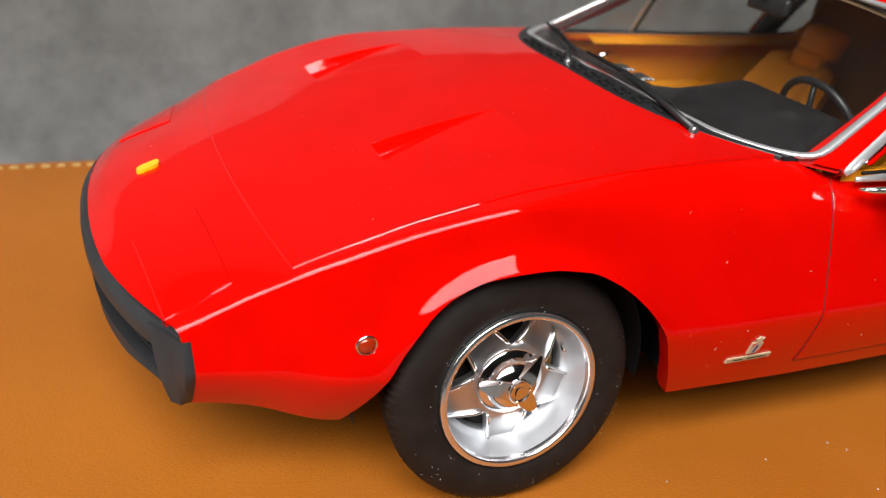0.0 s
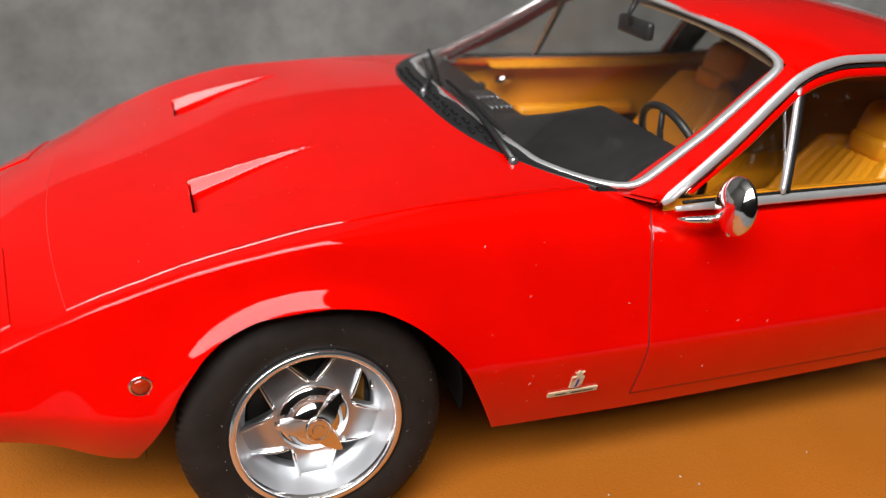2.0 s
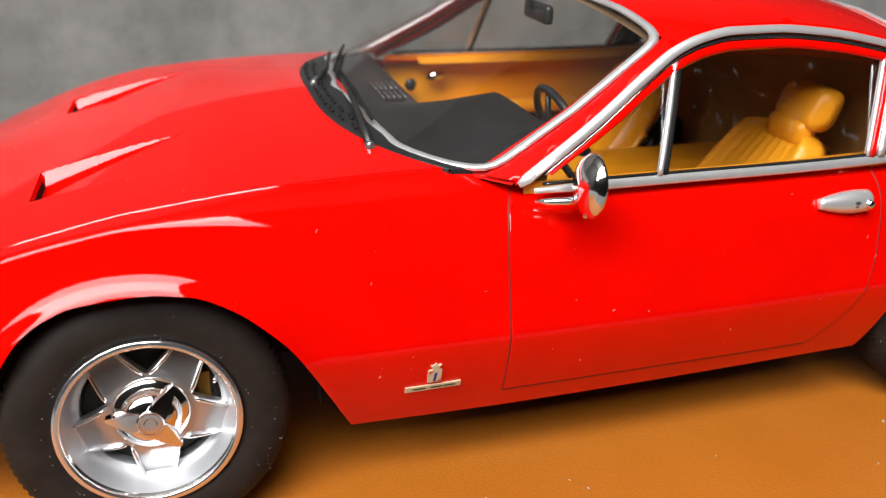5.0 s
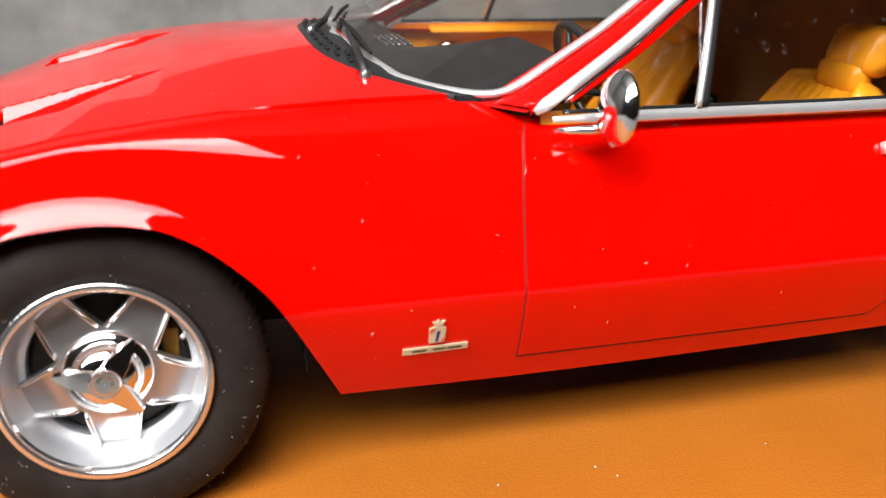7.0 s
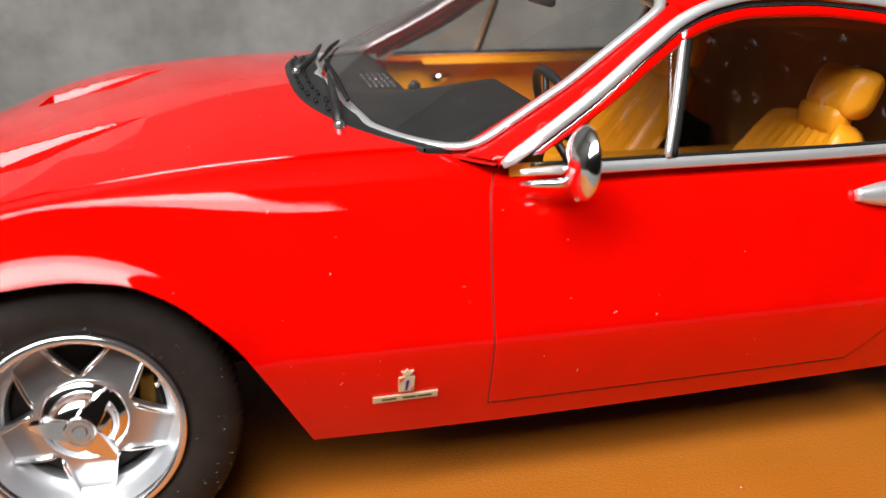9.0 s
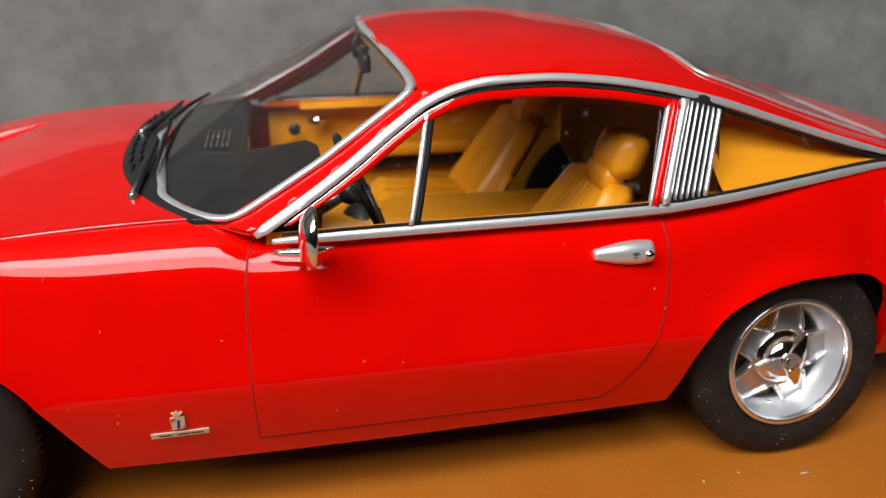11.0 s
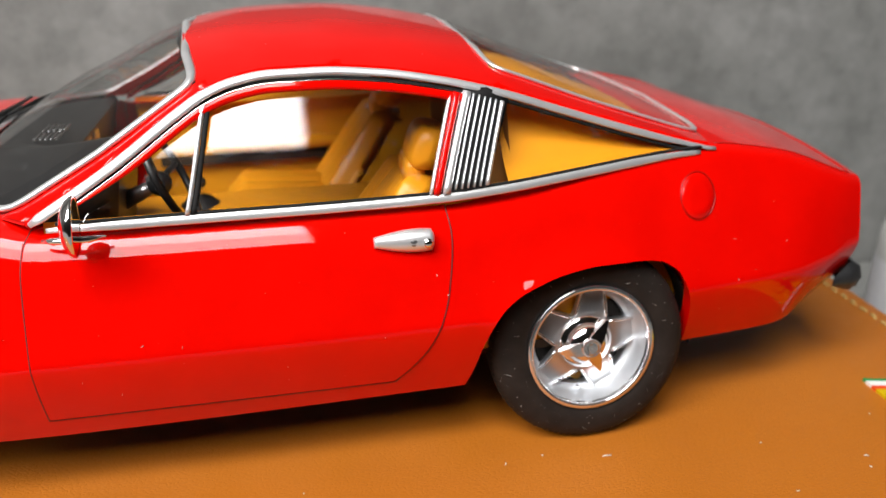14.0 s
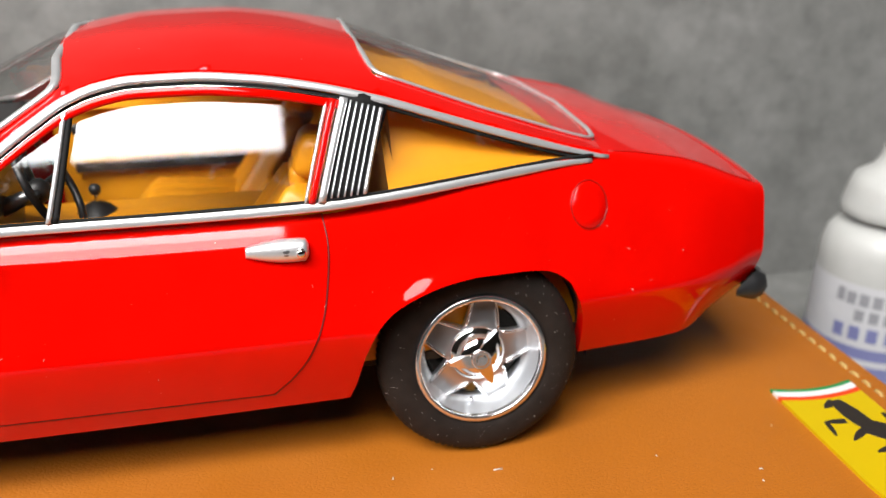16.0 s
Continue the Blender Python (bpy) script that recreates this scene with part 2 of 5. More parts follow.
BUMPER = grained("black_bumper_rubber", (0.020, 0.021, 0.023), (0.034, 0.035, 0.038), 120, 0.48, 900, 0.1, 0.0001)
TAN = grained("ochre_vinyl", (0.74, 0.290, 0.010), (0.83, 0.335, 0.013), 60, 0.36, 1300, 0.12, 0.0001)
REDMATT = principled("dull_red_paint", (0.50, 0.0025, 0.001), 0.7, 0, 0, 0.03, 0.1)[0]
SEAM = principled("dark_seam", (0.16, 0.003, 0.001), 0.6)[0]
FAINTSEAM = principled("red_seam", (0.34, 0.003, 0.001), 0.3)[0]
AMBER = principled("amber_lens", (0.36, 0.022, 0.003), 0.12, 0, 1.0)[0]
YELLOW = principled("yellow_enamel", (0.85, 0.55, 0.005), 0.3, 0, 0.6)[0]
WHITEPL = grained("white_plastic", (0.40, 0.40, 0.385), (0.47, 0.47, 0.455), 60, 0.4, 500, 0.05, 0.0001)

STEEL = principled("dull_steel", (0.35, 0.35, 0.36), 0.3, 0.9)[0]
SATIN = principled("satin_chrome", (0.88, 0.88, 0.89), 0.14, 0.95)[0]

# ---- the setting: room, table, backdrop board ----
def slab(name, lo, hi, material, label, category, bevel=0.0, kind="structure"):
    lo, hi = np.array(lo, float), np.array(hi, float)
    s = Shape().box(tuple((lo + hi) / 2), tuple(hi - lo), bevel=bevel)
    return tagged(part(name, s, material, scale=1.0, smooth=False), label, category, kind=kind)


PLASTER = grained("room_plaster", (0.045, 0.043, 0.04), (0.065, 0.062, 0.058), 3, 0.9, 60, 0.1, 0.001)
CEILPAINT = grained("ceiling_paint", (0.06, 0.058, 0.055), (0.08, 0.077, 0.073), 3, 0.9, 60, 0.1, 0.001)
BOARDS = grained("floor_wood", (0.16, 0.10, 0.06), (0.24, 0.15, 0.09), 6, 0.6, 60, 0.1, 0.001)
RX0, RX1, RY0, RY1, RZ0, RZ1 = -2.6, 2.2, WIN_Y, 1.8, -0.80, 2.45
slab("floor", (RX0, RY0, RZ0 - 0.1), (RX1, RY1, RZ0), BOARDS, "brown wooden floor of the room", "floor")
slab("ceiling", (RX0, RY0, RZ1), (RX1, RY1, RZ1 + 0.1), CEILPAINT, "plain dark ceiling", "ceiling")
slab("wall_west", (RX0 - 0.1, RY0, RZ0), (RX0, RY1, RZ1), PLASTER, "plain plaster wall", "wall")
slab("wall_east", (RX1, RY0, RZ0), (RX1 + 0.1, RY1, RZ1), PLASTER, "plain plaster wall", "wall")
slab("wall_north", (RX0, RY1, RZ0), (RX1, RY1 + 0.1, RZ1), PLASTER, "plain plaster wall", "wall")
# the wall with the window: four pieces round one opening
slab("wall_south_1", (RX0, RY0 - 0.1, RZ0), (WIN_X0, RY0, RZ1), PLASTER, "plaster wall beside the window", "wall")
slab("wall_south_2", (WIN_X1, RY0 - 0.1, RZ0), (RX1, RY0, RZ1), PLASTER, "plaster wall beside the window", "wall")
slab("wall_south_3", (WIN_X0, RY0 - 0.1, RZ0), (WIN_X1, RY0, WIN_Z0), PLASTER, "plaster wall below the window", "wall")
slab("wall_south_4", (WIN_X0, RY0 - 0.1, WIN_Z1), (WIN_X1, RY0, RZ1), PLASTER, "plaster wall above the window", "wall")
TABLE_Z = -1.15
table = thing("table", (0, 0, TABLE_Z), "dark grey table under the display base", "table")
part("tabletop", Shape().box((2.0, 0.5, TABLE_Z - 0.2), (26, 14, 0.4), bevel=0.03), CONCRETE, table, smooth=False, at=(2, 0.5, TABLE_Z))
LEGS = grained("table_wood", (0.05, 0.035, 0.025), (0.08, 0.055, 0.04), 8, 0.6)
for lx in (-10.5, 14.5):
    for ly in (-6.0, 7.0):
        lz0, lz1 = RZ0 / K, TABLE_Z - 0.4
        part("leg", Shape().box((lx, ly, (lz0 + lz1) / 2), (0.9, 0.9, lz1 - lz0), bevel=0.04), LEGS, table, smooth=False, at=(lx, ly, lz0))
board = tagged(part("backdrop_board", Shape().box((1.5, 2.42 + 0.12, TABLE_Z + 1.325), (24, 0.24, 2.65), bevel=0.01), CONCRETE, smooth=False, at=(1.5, 2.54, TABLE_Z)),
               "grey mottled concrete-look backdrop board standing on the table", "backdrop", kind="structure")

# the leather-covered display base
BX0, BX1, BY0, BY1 = -1.55, 4.07, -1.75, 1.73
base = thing("display_base", ((BX0 + BX1) / 2, 0, TABLE_Z), "tan leather-covered display base with yellow edge stitching", "display base")
s = Shape().box(((BX0 + BX1) / 2, (BY0 + BY1) / 2, TABLE_Z / 2), (BX1 - BX0, BY1 - BY0, -TABLE_Z), bevel=0.035)
part("leather_cover", s, LEATHER, base, smooth=True, sharp=40, at=((BX0 + BX1) / 2, 0, TABLE_Z))

# ---- body of the car ----
car = thing("model_car", (1.25, 0, 0), "glossy red die-cast coupe model with silver trim on a tan base", "model car")

F_ZE = curve_of([(-0.985, 0.527), (-0.80, 0.603), (-0.63, 0.653), (-0.45, 0.706), (-0.27, 0.774), (-0.1, 0.819), (0, 0.838), (0.4, 0.872), (0.79, 0.880), (0.95, 0.858), (1.3, 0.854), (2.03, 0.852), (2.3, 0.862), (2.6, 0.895), (2.9, 0.912), (3.2, 0.868), (3.53, 0.758), (3.60, 0.735)])
F_YE = curve_of([(-0.985, 0.693), (-0.8, 0.715), (-0.63, 0.735), (-0.45, 0.759), (-0.27, 0.791), (-0.1, 0.813), (0, 0.822), (0.4, 0.830), (0.79, 0.826), (0.95, 0.836), (1.3, 0.832), (2.03, 0.828), (2.3, 0.79), (2.6, 0.74), (2.9, 0.69), (3.2, 0.65), (3.53, 0.62), (3.60, 0.60)])
F_ZG = curve_of([(-0.985, 0.530), (-0.92, 0.592), (-0.813, 0.642), (-0.7, 0.685), (-0.5, 0.740), (-0.25, 0.800), (0.06, 0.868), (0.4, 0.912), (0.6, 0.925), (0.78, 0.925), (0.98, 0.845), (2.5, 0.86), (2.85, 0.915), (2.95, 0.925), (3.2, 0.885), (3.53, 0.79), (3.60, 0.765)])
F_YM = curve_of([(-0.985, 0.730), (-0.8, 0.774), (-0.6, 0.817), (-0.4, 0.860), (-0.2, 0.893), (0, 0.913), (0.5, 0.936), (0.9, 0.945), (1.5, 0.945), (2.0, 0.938), (2.5, 0.915), (2.77, 0.875), (3.0, 0.845), (3.2, 0.81), (3.45, 0.735), (3.60, 0.665)])
F_ZM = curve_of([(-0.985, 0.426), (-0.6, 0.433), (-0.34, 0.440), (0, 0.468), (0.5, 0.493), (1.0, 0.50), (2.0, 0.50), (2.8, 0.50), (3.3, 0.50), (3.6, 0.52)])
F_ZA = curve_of([(-0.985, 0.315), (-0.80, 0.295), (-0.44, 0.254), (0.48, 0.238), (1.03, 0.238), (2.08, 0.252), (2.85, 0.280), (3.2, 0.289), (3.479, 0.345), (3.60, 0.40)])
F_YA = curve_of([(-0.985, 0.68), (-0.8, 0.70), (-0.44, 0.765), (0.48, 0.862), (1.0, 0.875), (2.0, 0.875), (2.85, 0.80), (3.2, 0.765), (3.479, 0.675), (3.60, 0.63)])
FRONT_ARCH = [(-0.44, 0.254), (-0.40, 0.338), (-0.357, 0.430), (-0.31, 0.525), (-0.26, 0.597), (-0.20, 0.645), (-0.12, 0.678), (0.02, 0.694), (0.12, 0.682), (0.20, 0.648), (0.28, 0.588), (0.346, 0.515), (0.41, 0.395), (0.483, 0.238)]
REAR_ARCH = [(2.085, 0.252), (2.103, 0.300), (2.135, 0.415), (2.18, 0.512), (2.27, 0.578), (2.394, 0.615), (2.50, 0.626), (2.592, 0.624), (2.70, 0.608), (2.775, 0.565), (2.815, 0.48), (2.835, 0.38), (2.842, 0.280)]
F_FA, F_RA = curve_of(FRONT_ARCH), curve_of(REAR_ARCH)
TOP_POWER = 1.75


def nose_shift(s, y):
    return 0.180 * (np.abs(y) / 0.69) ** 2.3 * step((-0.40 - s) / 0.585)


def tail_shift(s, y):
    return -0.035 * (np.abs(y) / 0.62) ** 2 * step((s - 3.2) / 0.4)


def bottom(x):
    if FRONT_ARCH[0][0] < x < FRONT_ARCH[-1][0]:
        return float(F_FA(x))
    if REAR_ARCH[0][0] < x < REAR_ARCH[-1][0]:
        return float(F_RA(x))
    return float(F_ZA(x))


def flare(x, z):
    """The rolled-out lip round the wheel openings."""
    out = 0.0
    for arch, f, (cx, cz), amp in ((FRONT_ARCH, F_FA, (0.0, 0.30), 0.030), (REAR_ARCH, F_RA, (2.48, 0.28), 0.021)):
        if arch[0][0] - 0.12 < x < arch[-1][0] + 0.12:
            d = math.hypot(x - cx, z - cz)
            edge = 0.385 if cx < 1 else 0.352
            r = max(0.0, d - edge)
            up = step((z - 0.40) / 0.2)
            out += amp * math.exp(-(r / 0.038) ** 2) * up
    return out


def side_y(x, z):
    ym, zm, ye, ze, ya, za = (float(f(x)) for f in (F_YM, F_ZM, F_YE, F_ZE, F_YA, F_ZA))
    if z < zm:
        y = ym - (ym - ya) * (max(0, zm - z) / (zm - za)) ** 1.5
    else:
        # leans in straight above the fold, then rounds over
        dz, lean = ze - zm, min(0.30, 0.92 * (ym - ye) / (ze - zm))
        q = min(dz, z - zm)
        y = ym - lean * q - (ym - ye - lean * dz) * (q / dz) ** 2
    return y + flare(x, z)


def top_z(s, y):
    zg, ze, ye = float(F_ZG(s)), float(F_ZE(s)), float(F_YE(s))
    return zg - (zg - ze) * (min(1.0, abs(y) / ye)) ** TOP_POWER


def roundness(s):
    return 0.019 + 0.122 * float(step((s + 0.05) / 0.6)) - 0.104 * float(step((s - 2.0) / 0.6))


def skin_y(x, z):
    """Half-width of the flank with its rounded shoulder."""
    ze, ye = float(F_ZE(x)), float(F_YE(x))
    r = roundness(x)
    if z <= ze - r:
        return side_y(x, z)
    t = 1 - math.sqrt(max(0.0, ze - z) / r)
    return (1 - t) ** 2 * side_y(x, ze - r) + 2 * t * (1 - t) * ye + t * t * (ye - r)


NSIDE, NCORNER, NTOP = 34, 12, 18


def half_section(s):
    """Points of the right half, from the lower edge over the shoulder to the middle."""
    zb, ze, ye = bottom(s), float(F_ZE(s)), float(F_YE(s))
    r = min(roundness(s), (ze - zb) * 0.5)
    pts = []
    za = ze - r
    for k in range(NSIDE):
        z = zb + (za - zb) * k / NSIDE
        pts.append((side_y(s, z), z))
    ys, yt = side_y(s, za), ye - r
    zt = top_z(s, yt)
    for k in range(NCORNER + 1):
        t = k / NCORNER
        pts.append(((1 - t) ** 2 * ys + 2 * t * (1 - t) * ye + t * t * yt, (1 - t) ** 2 * za + 2 * t * (1 - t) * ze + t * t * zt))
    for k in range(1, NTOP + 1):
        y = yt * (1 - k / NTOP)
        pts.append((y, top_z(s, y)))
    tuck = 0.040 * float(step((s - 3.15) / 0.45))
    return [(s + float(nose_shift(s, y)) + float(tail_shift(s, y)) - tuck * (max(0.0, 0.58 - z) / 0.2) ** 2, y, z) for y, z in pts]


def surface_point(x, y):
    """The place on the upper skin over (x, y)."""
    s = x
    for _ in range(8):
        s = x - float(nose_shift(s, y)) - float(tail_shift(s, y))
    return (x, y, top_z(s, y))


stations = set(np.round(np.arange(-0.985, 3.60, 0.03), 4)) | {3.60, -0.975, -0.96, -0.94, -0.92, -0.90}
for arch in (FRONT_ARCH, REAR_ARCH):
    f = curve_of(arch)
    for i in range(len(arch) - 1):
        for t in (0, 0.2, 0.4, 0.6, 0.8):
            stations.add(round(arch[i][0] + (arch[i + 1][0] - arch[i][0]) * t, 4))
    stations |= {round(arch[0][0] - 0.002, 4), round(arch[-1][0] + 0.002, 4), round(arch[0][0] + 0.002, 4), round(arch[-1][0] - 0.002, 4), round(arch[-1][0], 4)}
stations = sorted(stations)


def body_shape():
    # the cabin opening is left free under the glasshouse
    s = Shape()
    rows = [half_section(x) for x in stations]
    cut = NSIDE + NCORNER - 3
    n = len(rows[0])
    for i in range(len(rows) - 1):
        mid = (stations[i] + stations[i + 1]) / 2
        last = cut if 0.93 < mid < 2.88 else n
        if 0.58 < mid < 0.93:
            while last > cut and rows[i + 1][last - 1][0] > 0.64 + 0.31 * (abs(rows[i + 1][last - 1][1]) / 0.825) ** 4:
                last -= 1
        if -0.275 < mid < 0.11:
            a = max(j for j in range(n) if abs(rows[i][j][1]) > 0.58) + 1
            b = min(j for j in range(n) if j > NSIDE + NCORNER and abs(rows[i][j][1]) < 0.235)
            s.grid([rows[i][:a], rows[i + 1][:a]])
            s.grid([rows[i][b:], rows[i + 1][b:]])
            continue
        s.grid([rows[i][:last], rows[i + 1][:last]])
    # turned-in lower edge, which gives the skin its thickness
    lip = [[(x, y, z), (x, y - 0.035, z + 0.004), (x, y - 0.05, z + 0.02)] for x, y, z in (r[0] for r in rows)]
    s.grid(lip, flip=True)
    # flat tail panel
    tail = rows[-1]
    mid = [(tail[0][0] + 0.012, 0.0, p[2]) for p in tail]
    s.grid([tail, [(p[0] * 0.5 + q[0] * 0.5, p[1] * 0.5, p[2]) for p, q in zip(tail, mid)], mid])
    s.mirror()
    return s


body = part("body", body_shape(), PAINT, car, "glossy red painted bodywork", sharp=50)

# dark underside and wheel houses
outline = [(-0.68, 0.52), (-0.46, 0.60), (-0.46, 0.48), (0.50, 0.48), (0.52, 0.83), (2.06, 0.83), (2.08, 0.48), (2.86, 0.48), (2.88, 0.76), (3.2, 0.72), (3.46, 0.62)]
s = Shape()
for z in (0.262, 0.292):
    s.grid([[(x, -y, z + 0.13 * float(step((x - 3.0) / 0.5))) for x, y in outline], [(x, y, z + 0.13 * float(step((x - 3.0) / 0.5))) for x, y in outline]])
part("underbody", s, BLACKMATT, car, smooth=False)
for cx in (0.0, 2.5):
    for sgn in (-1, 1):
        s = Shape()
        rows = []
        for k in range(25):
            a = math.pi * (0.02 + 0.96 * k / 24)
            rr = 0.415 if cx < 1 else 0.372
            zz = min(0.30 + rr * math.sin(a), 0.70)
            rows.append([(cx + rr * math.cos(a), sgn * 0.50, zz), (cx + rr * math.cos(a), sgn * 0.80, zz)])
        rows = [[(x, y, 0.262) for x, y, z in rows[0]]] + rows + [[(x, y, 0.262) for x, y, z in rows[-1]]]
        s.grid(rows)
        s.fan([r[0] for r in rows])
        part("wheel_house", s, BLACKMATT, car, at=(cx, sgn * 0.5, 0.3))

# ---- glasshouse: one crowned canopy between the rails ----
C_X = curve_of([(0, 0.605), (1, 1.30), (2, 1.75), (3, 2.20), (4, 3.00)])
C_Z = curve_of([(0, 0.920), (0.5, 1.120), (1, 1.262), (1.4, 1.287), (2, 1.292), (2.5, 1.275), (3, 1.232), (3.5, 1.092), (4, 0.925)])
E_X = curve_of([(0, 0.915), (0.5, 1.135), (1, 1.385), (2, 1.75), (3, 2.235), (4, 2.92)])
R_Y = curve_of([(0.915, 0.825), (1.15, 0.766), (1.318, 0.722), (1.39, 0.704), (1.478, 0.693), (1.6, 0.687), (1.75, 0.685), (1.9, 0.687), (2.05, 0.692), (2.235, 0.697), (2.6, 0.692), (2.93, 0.681)])
R_Z = curve_of([(0.915, 0.862), (1.155, 1.005), (1.318, 1.118), (1.391, 1.163), (1.478, 1.195), (1.571, 1.210), (1.713, 1.212), (1.875, 1.200), (2.042, 1.173), (2.233, 1.126), (2.397, 1.072), (2.588, 1.009), (2.787, 0.948), (2.93, 0.910)])


def canopy(u, v):
    """u runs from the foot of the windscreen (0) over its head (1), the roof (2), the head (3) and foot (4) of the rear window; v from -1 to 1 across."""
    xc, zc, xe = float(C_X(u)), float(C_Z(u)), float(E_X(u))
    ye, ze = float(R_Y(xe)), float(R_Z(xe)) + 0.012
    a = abs(v)
    p = 2.0 + 0.9 * float(step(u)) * float(step(4 - u))
    q = 2.2 + 1.8 * float(step(1 - u))
    return (xc + (xe - xc) * a ** q, ye * v, zc - (zc - ze) * a ** p)


def canopy_sheet(u0, u1, v0, v1, nu, nv, lift=0.0):
    rows = []
    for i in range(nu + 1):
        row = []
        for j in range(nv + 1):
            x, y, z = canopy(u0 + (u1 - u0) * i / nu, v0 + (v1 - v0) * j / nv)
            row.append((x, y, z + lift))
        rows.append(row)
    return rows


WV, RV = 0.945, 0.845      # half-widths of windscreen and rear window
roof = Shape()
roof.grid(canopy_sheet(1.0, 3.0, -1, 1, 34, 40))
for sg in (-1, 1):
    roof.grid(canopy_sheet(0.0, 1.0, sg * WV, sg * 1.0, 24, 4), flip=sg < 0)
    roof.grid(canopy_sheet(3.0, 4.0, sg * RV, sg * 1.0, 24, 8), flip=sg < 0)
    # turned-down outer edge
    rows = []
    for k in range(81):
        x, y, z = canopy(4 * k / 80, sg)
        rows.append([(x, y, z), (x, y + 0.004 * sg, z - 0.012), (x, y - 0.02 * sg, z - 0.03)])
    roof.grid(rows)
part("roof", roof, PAINT, car, "red roof with slim pillars", sharp=60)

LINER = grained("brown_headliner", (0.13, 0.075, 0.035), (0.18, 0.105, 0.050), 80, 0.9)
s = Shape().grid(canopy_sheet(0.98, 3.0, -0.97, 0.97, 30, 24, -0.025), flip=True)
part("headliner", s, LINER, car)

pane = part("windscreen", Shape().grid(canopy_sheet(0.0, 1.0, -WV, WV, 20, 30, -0.004)), GLASS, car, "clear curved windscreen")
pane.visible_shadow = False
pane = part("rear_window", Shape().grid(canopy_sheet(3.0, 4.0, -RV, RV, 20, 26, -0.004)), GLASS, car, "clear sloping rear window")
pane.visible_shadow = False


def canopy_loop(u0, u1, vv, n=30, lift=0.004):
    """A closed line round a pane with rounded corners."""
    pts = []
    um, uh = (u0 + u1) / 2, (u1 - u0) / 2
    for k in range(n * 4):
        a = 2 * math.pi * k / (n * 4)
        c, d = math.cos(a), math.sin(a)
        e = 0.11
        cu, cv = math.copysign(abs(c) ** e, c), math.copysign(abs(d) ** e, d)
        x, y, z = canopy(um + uh * cu, vv * cv)
        pts.append((x, y, z + lift))
    # even spacing
    pts = np.array(pts + [pts[0]])
    d = np.r_[0, np.cumsum(np.linalg.norm(np.diff(pts, axis=0), axis=1))]
    t = np.linspace(0, d[-1], 161)[:-1]
    return np.stack([np.interp(t, d, pts[:, i]) for i in range(3)], 1)


part("windscreen_trim", Shape().tube(canopy_loop(0.0, 1.0, WV), 0.0145, 8, closed=True, flat=((0, 0, 1), 0.6)), SILVER, car, "silver windscreen surround")
for sg in (-1, 1):
    part("pillar_lining", Shape().grid(canopy_sheet(0.0, 1.0, sg * (WV - 0.035), sg * 0.995, 24, 4, -0.012)), REDMATT, car, "red inner side of a windscreen pillar")
part("rear_window_trim", Shape().tube(canopy_loop(3.0, 4.0, RV), 0.009, 8, closed=True, flat=((0, 0, 1), 0.6)), SILVER, car, "silver rear window surround")

# ---- side windows, from the belt line up to the rail ----
B_Y = curve_of([(0.90, 0.832), (1.3, 0.822), (2.03, 0.818), (2.2, 0.805), (2.48, 0.765), (2.7, 0.725), (2.93, 0.688)])
B_Z = curve_of([(0.90, 0.862), (1.03, 0.862), (1.34, 0.862), (1.605, 0.862), (2.03, 0.868), (2.2, 0.876), (2.48, 0.896), (2.66, 0.908), (2.81, 0.915), (2.93, 0.913)])


def pane_point(x, t):
    """On the side glass: t from 0 at the belt to 1 at the rail."""
    y0, z0, y1, z1 = float(B_Y(x)), float(B_Z(x)), float(R_Y(x)), float(R_Z(x))
    bow = 0.003 * 4 * t * (1 - t)
    return np.array((x, y0 + (y1 - y0) * t + bow, z0 + (z1 - z0) * t))


def pane_at(x, z):
    z0, z1 = float(B_Z(x)), float(R_Z(x))
    return pane_point(x, (z - z0) / max(1e-3, z1 - z0))


def glass_at(x, t):
    """On the flat glass of the door, set in behind its frame."""
    z0, z1 = float(B_Z(x)), float(R_Z(x))
    z = z0 + (z1 - z0) * t
    return (x, 0.834 - 0.006 * (x - 1.3) - 0.515 * (z - 0.862), z)


# ---- panels that lie on the skin ----
def skinned(rows, lift, depth=0.02, axis="y"):
    """A panel set a hair proud of the skin, with its edges turned in. rows: points of one side."""
    s = Shape()
    p = np.array(rows, float)
    k = 1 if axis == "y" else 2
    p[..., k] += lift
    s.grid(p)
    for edge, inner in ((p[0], p[1]), (p[-1], p[-2]), (p[:, 0], p[:, 1]), (p[:, -1], p[:, -2])):
        # a small chamfer, then the turned-in side
        away = edge - inner
        rim = edge + away / (np.linalg.norm(away, axis=1)[:, None] + 1e-9) * 0.0028
        rim[:, k] -= 0.0028
        low = np.array(rim)
        low[:, k] -= depth
        s.grid([edge, rim, low])
    return s


def flipped(s):
    s.v = [(x, -y, z) for x, y, z in s.v]
    s.f = [q[::-1] for q in s.f]
    return s


def both(name, make, material, label="", at=None, **kw):
    """A part on each flank: make() gives the one at +y."""
    out = []
    for sg in (-1, 1):
        s = make()
        if sg < 0:
            flipped(s)
        here = (0, 0, 0) if at is None else (at[0], sg * at[1], at[2])
        out.append(part(name, s, material, kw.get("parent", car), label, at=here, smooth=kw.get("smooth", True), sharp=kw.get("sharp")))
    return out


DOOR_L = curve_of([(0.312, 0.893), (0.5, 0.890), (0.7, 0.893), (0.80, 0.902), (0.84, 0.922)])
DOOR_R = curve_of([(0.312, 1.863), (0.37, 1.92), (0.45, 1.975), (0.6, 2.028), (0.75, 2.045), (0.84, 2.032)])


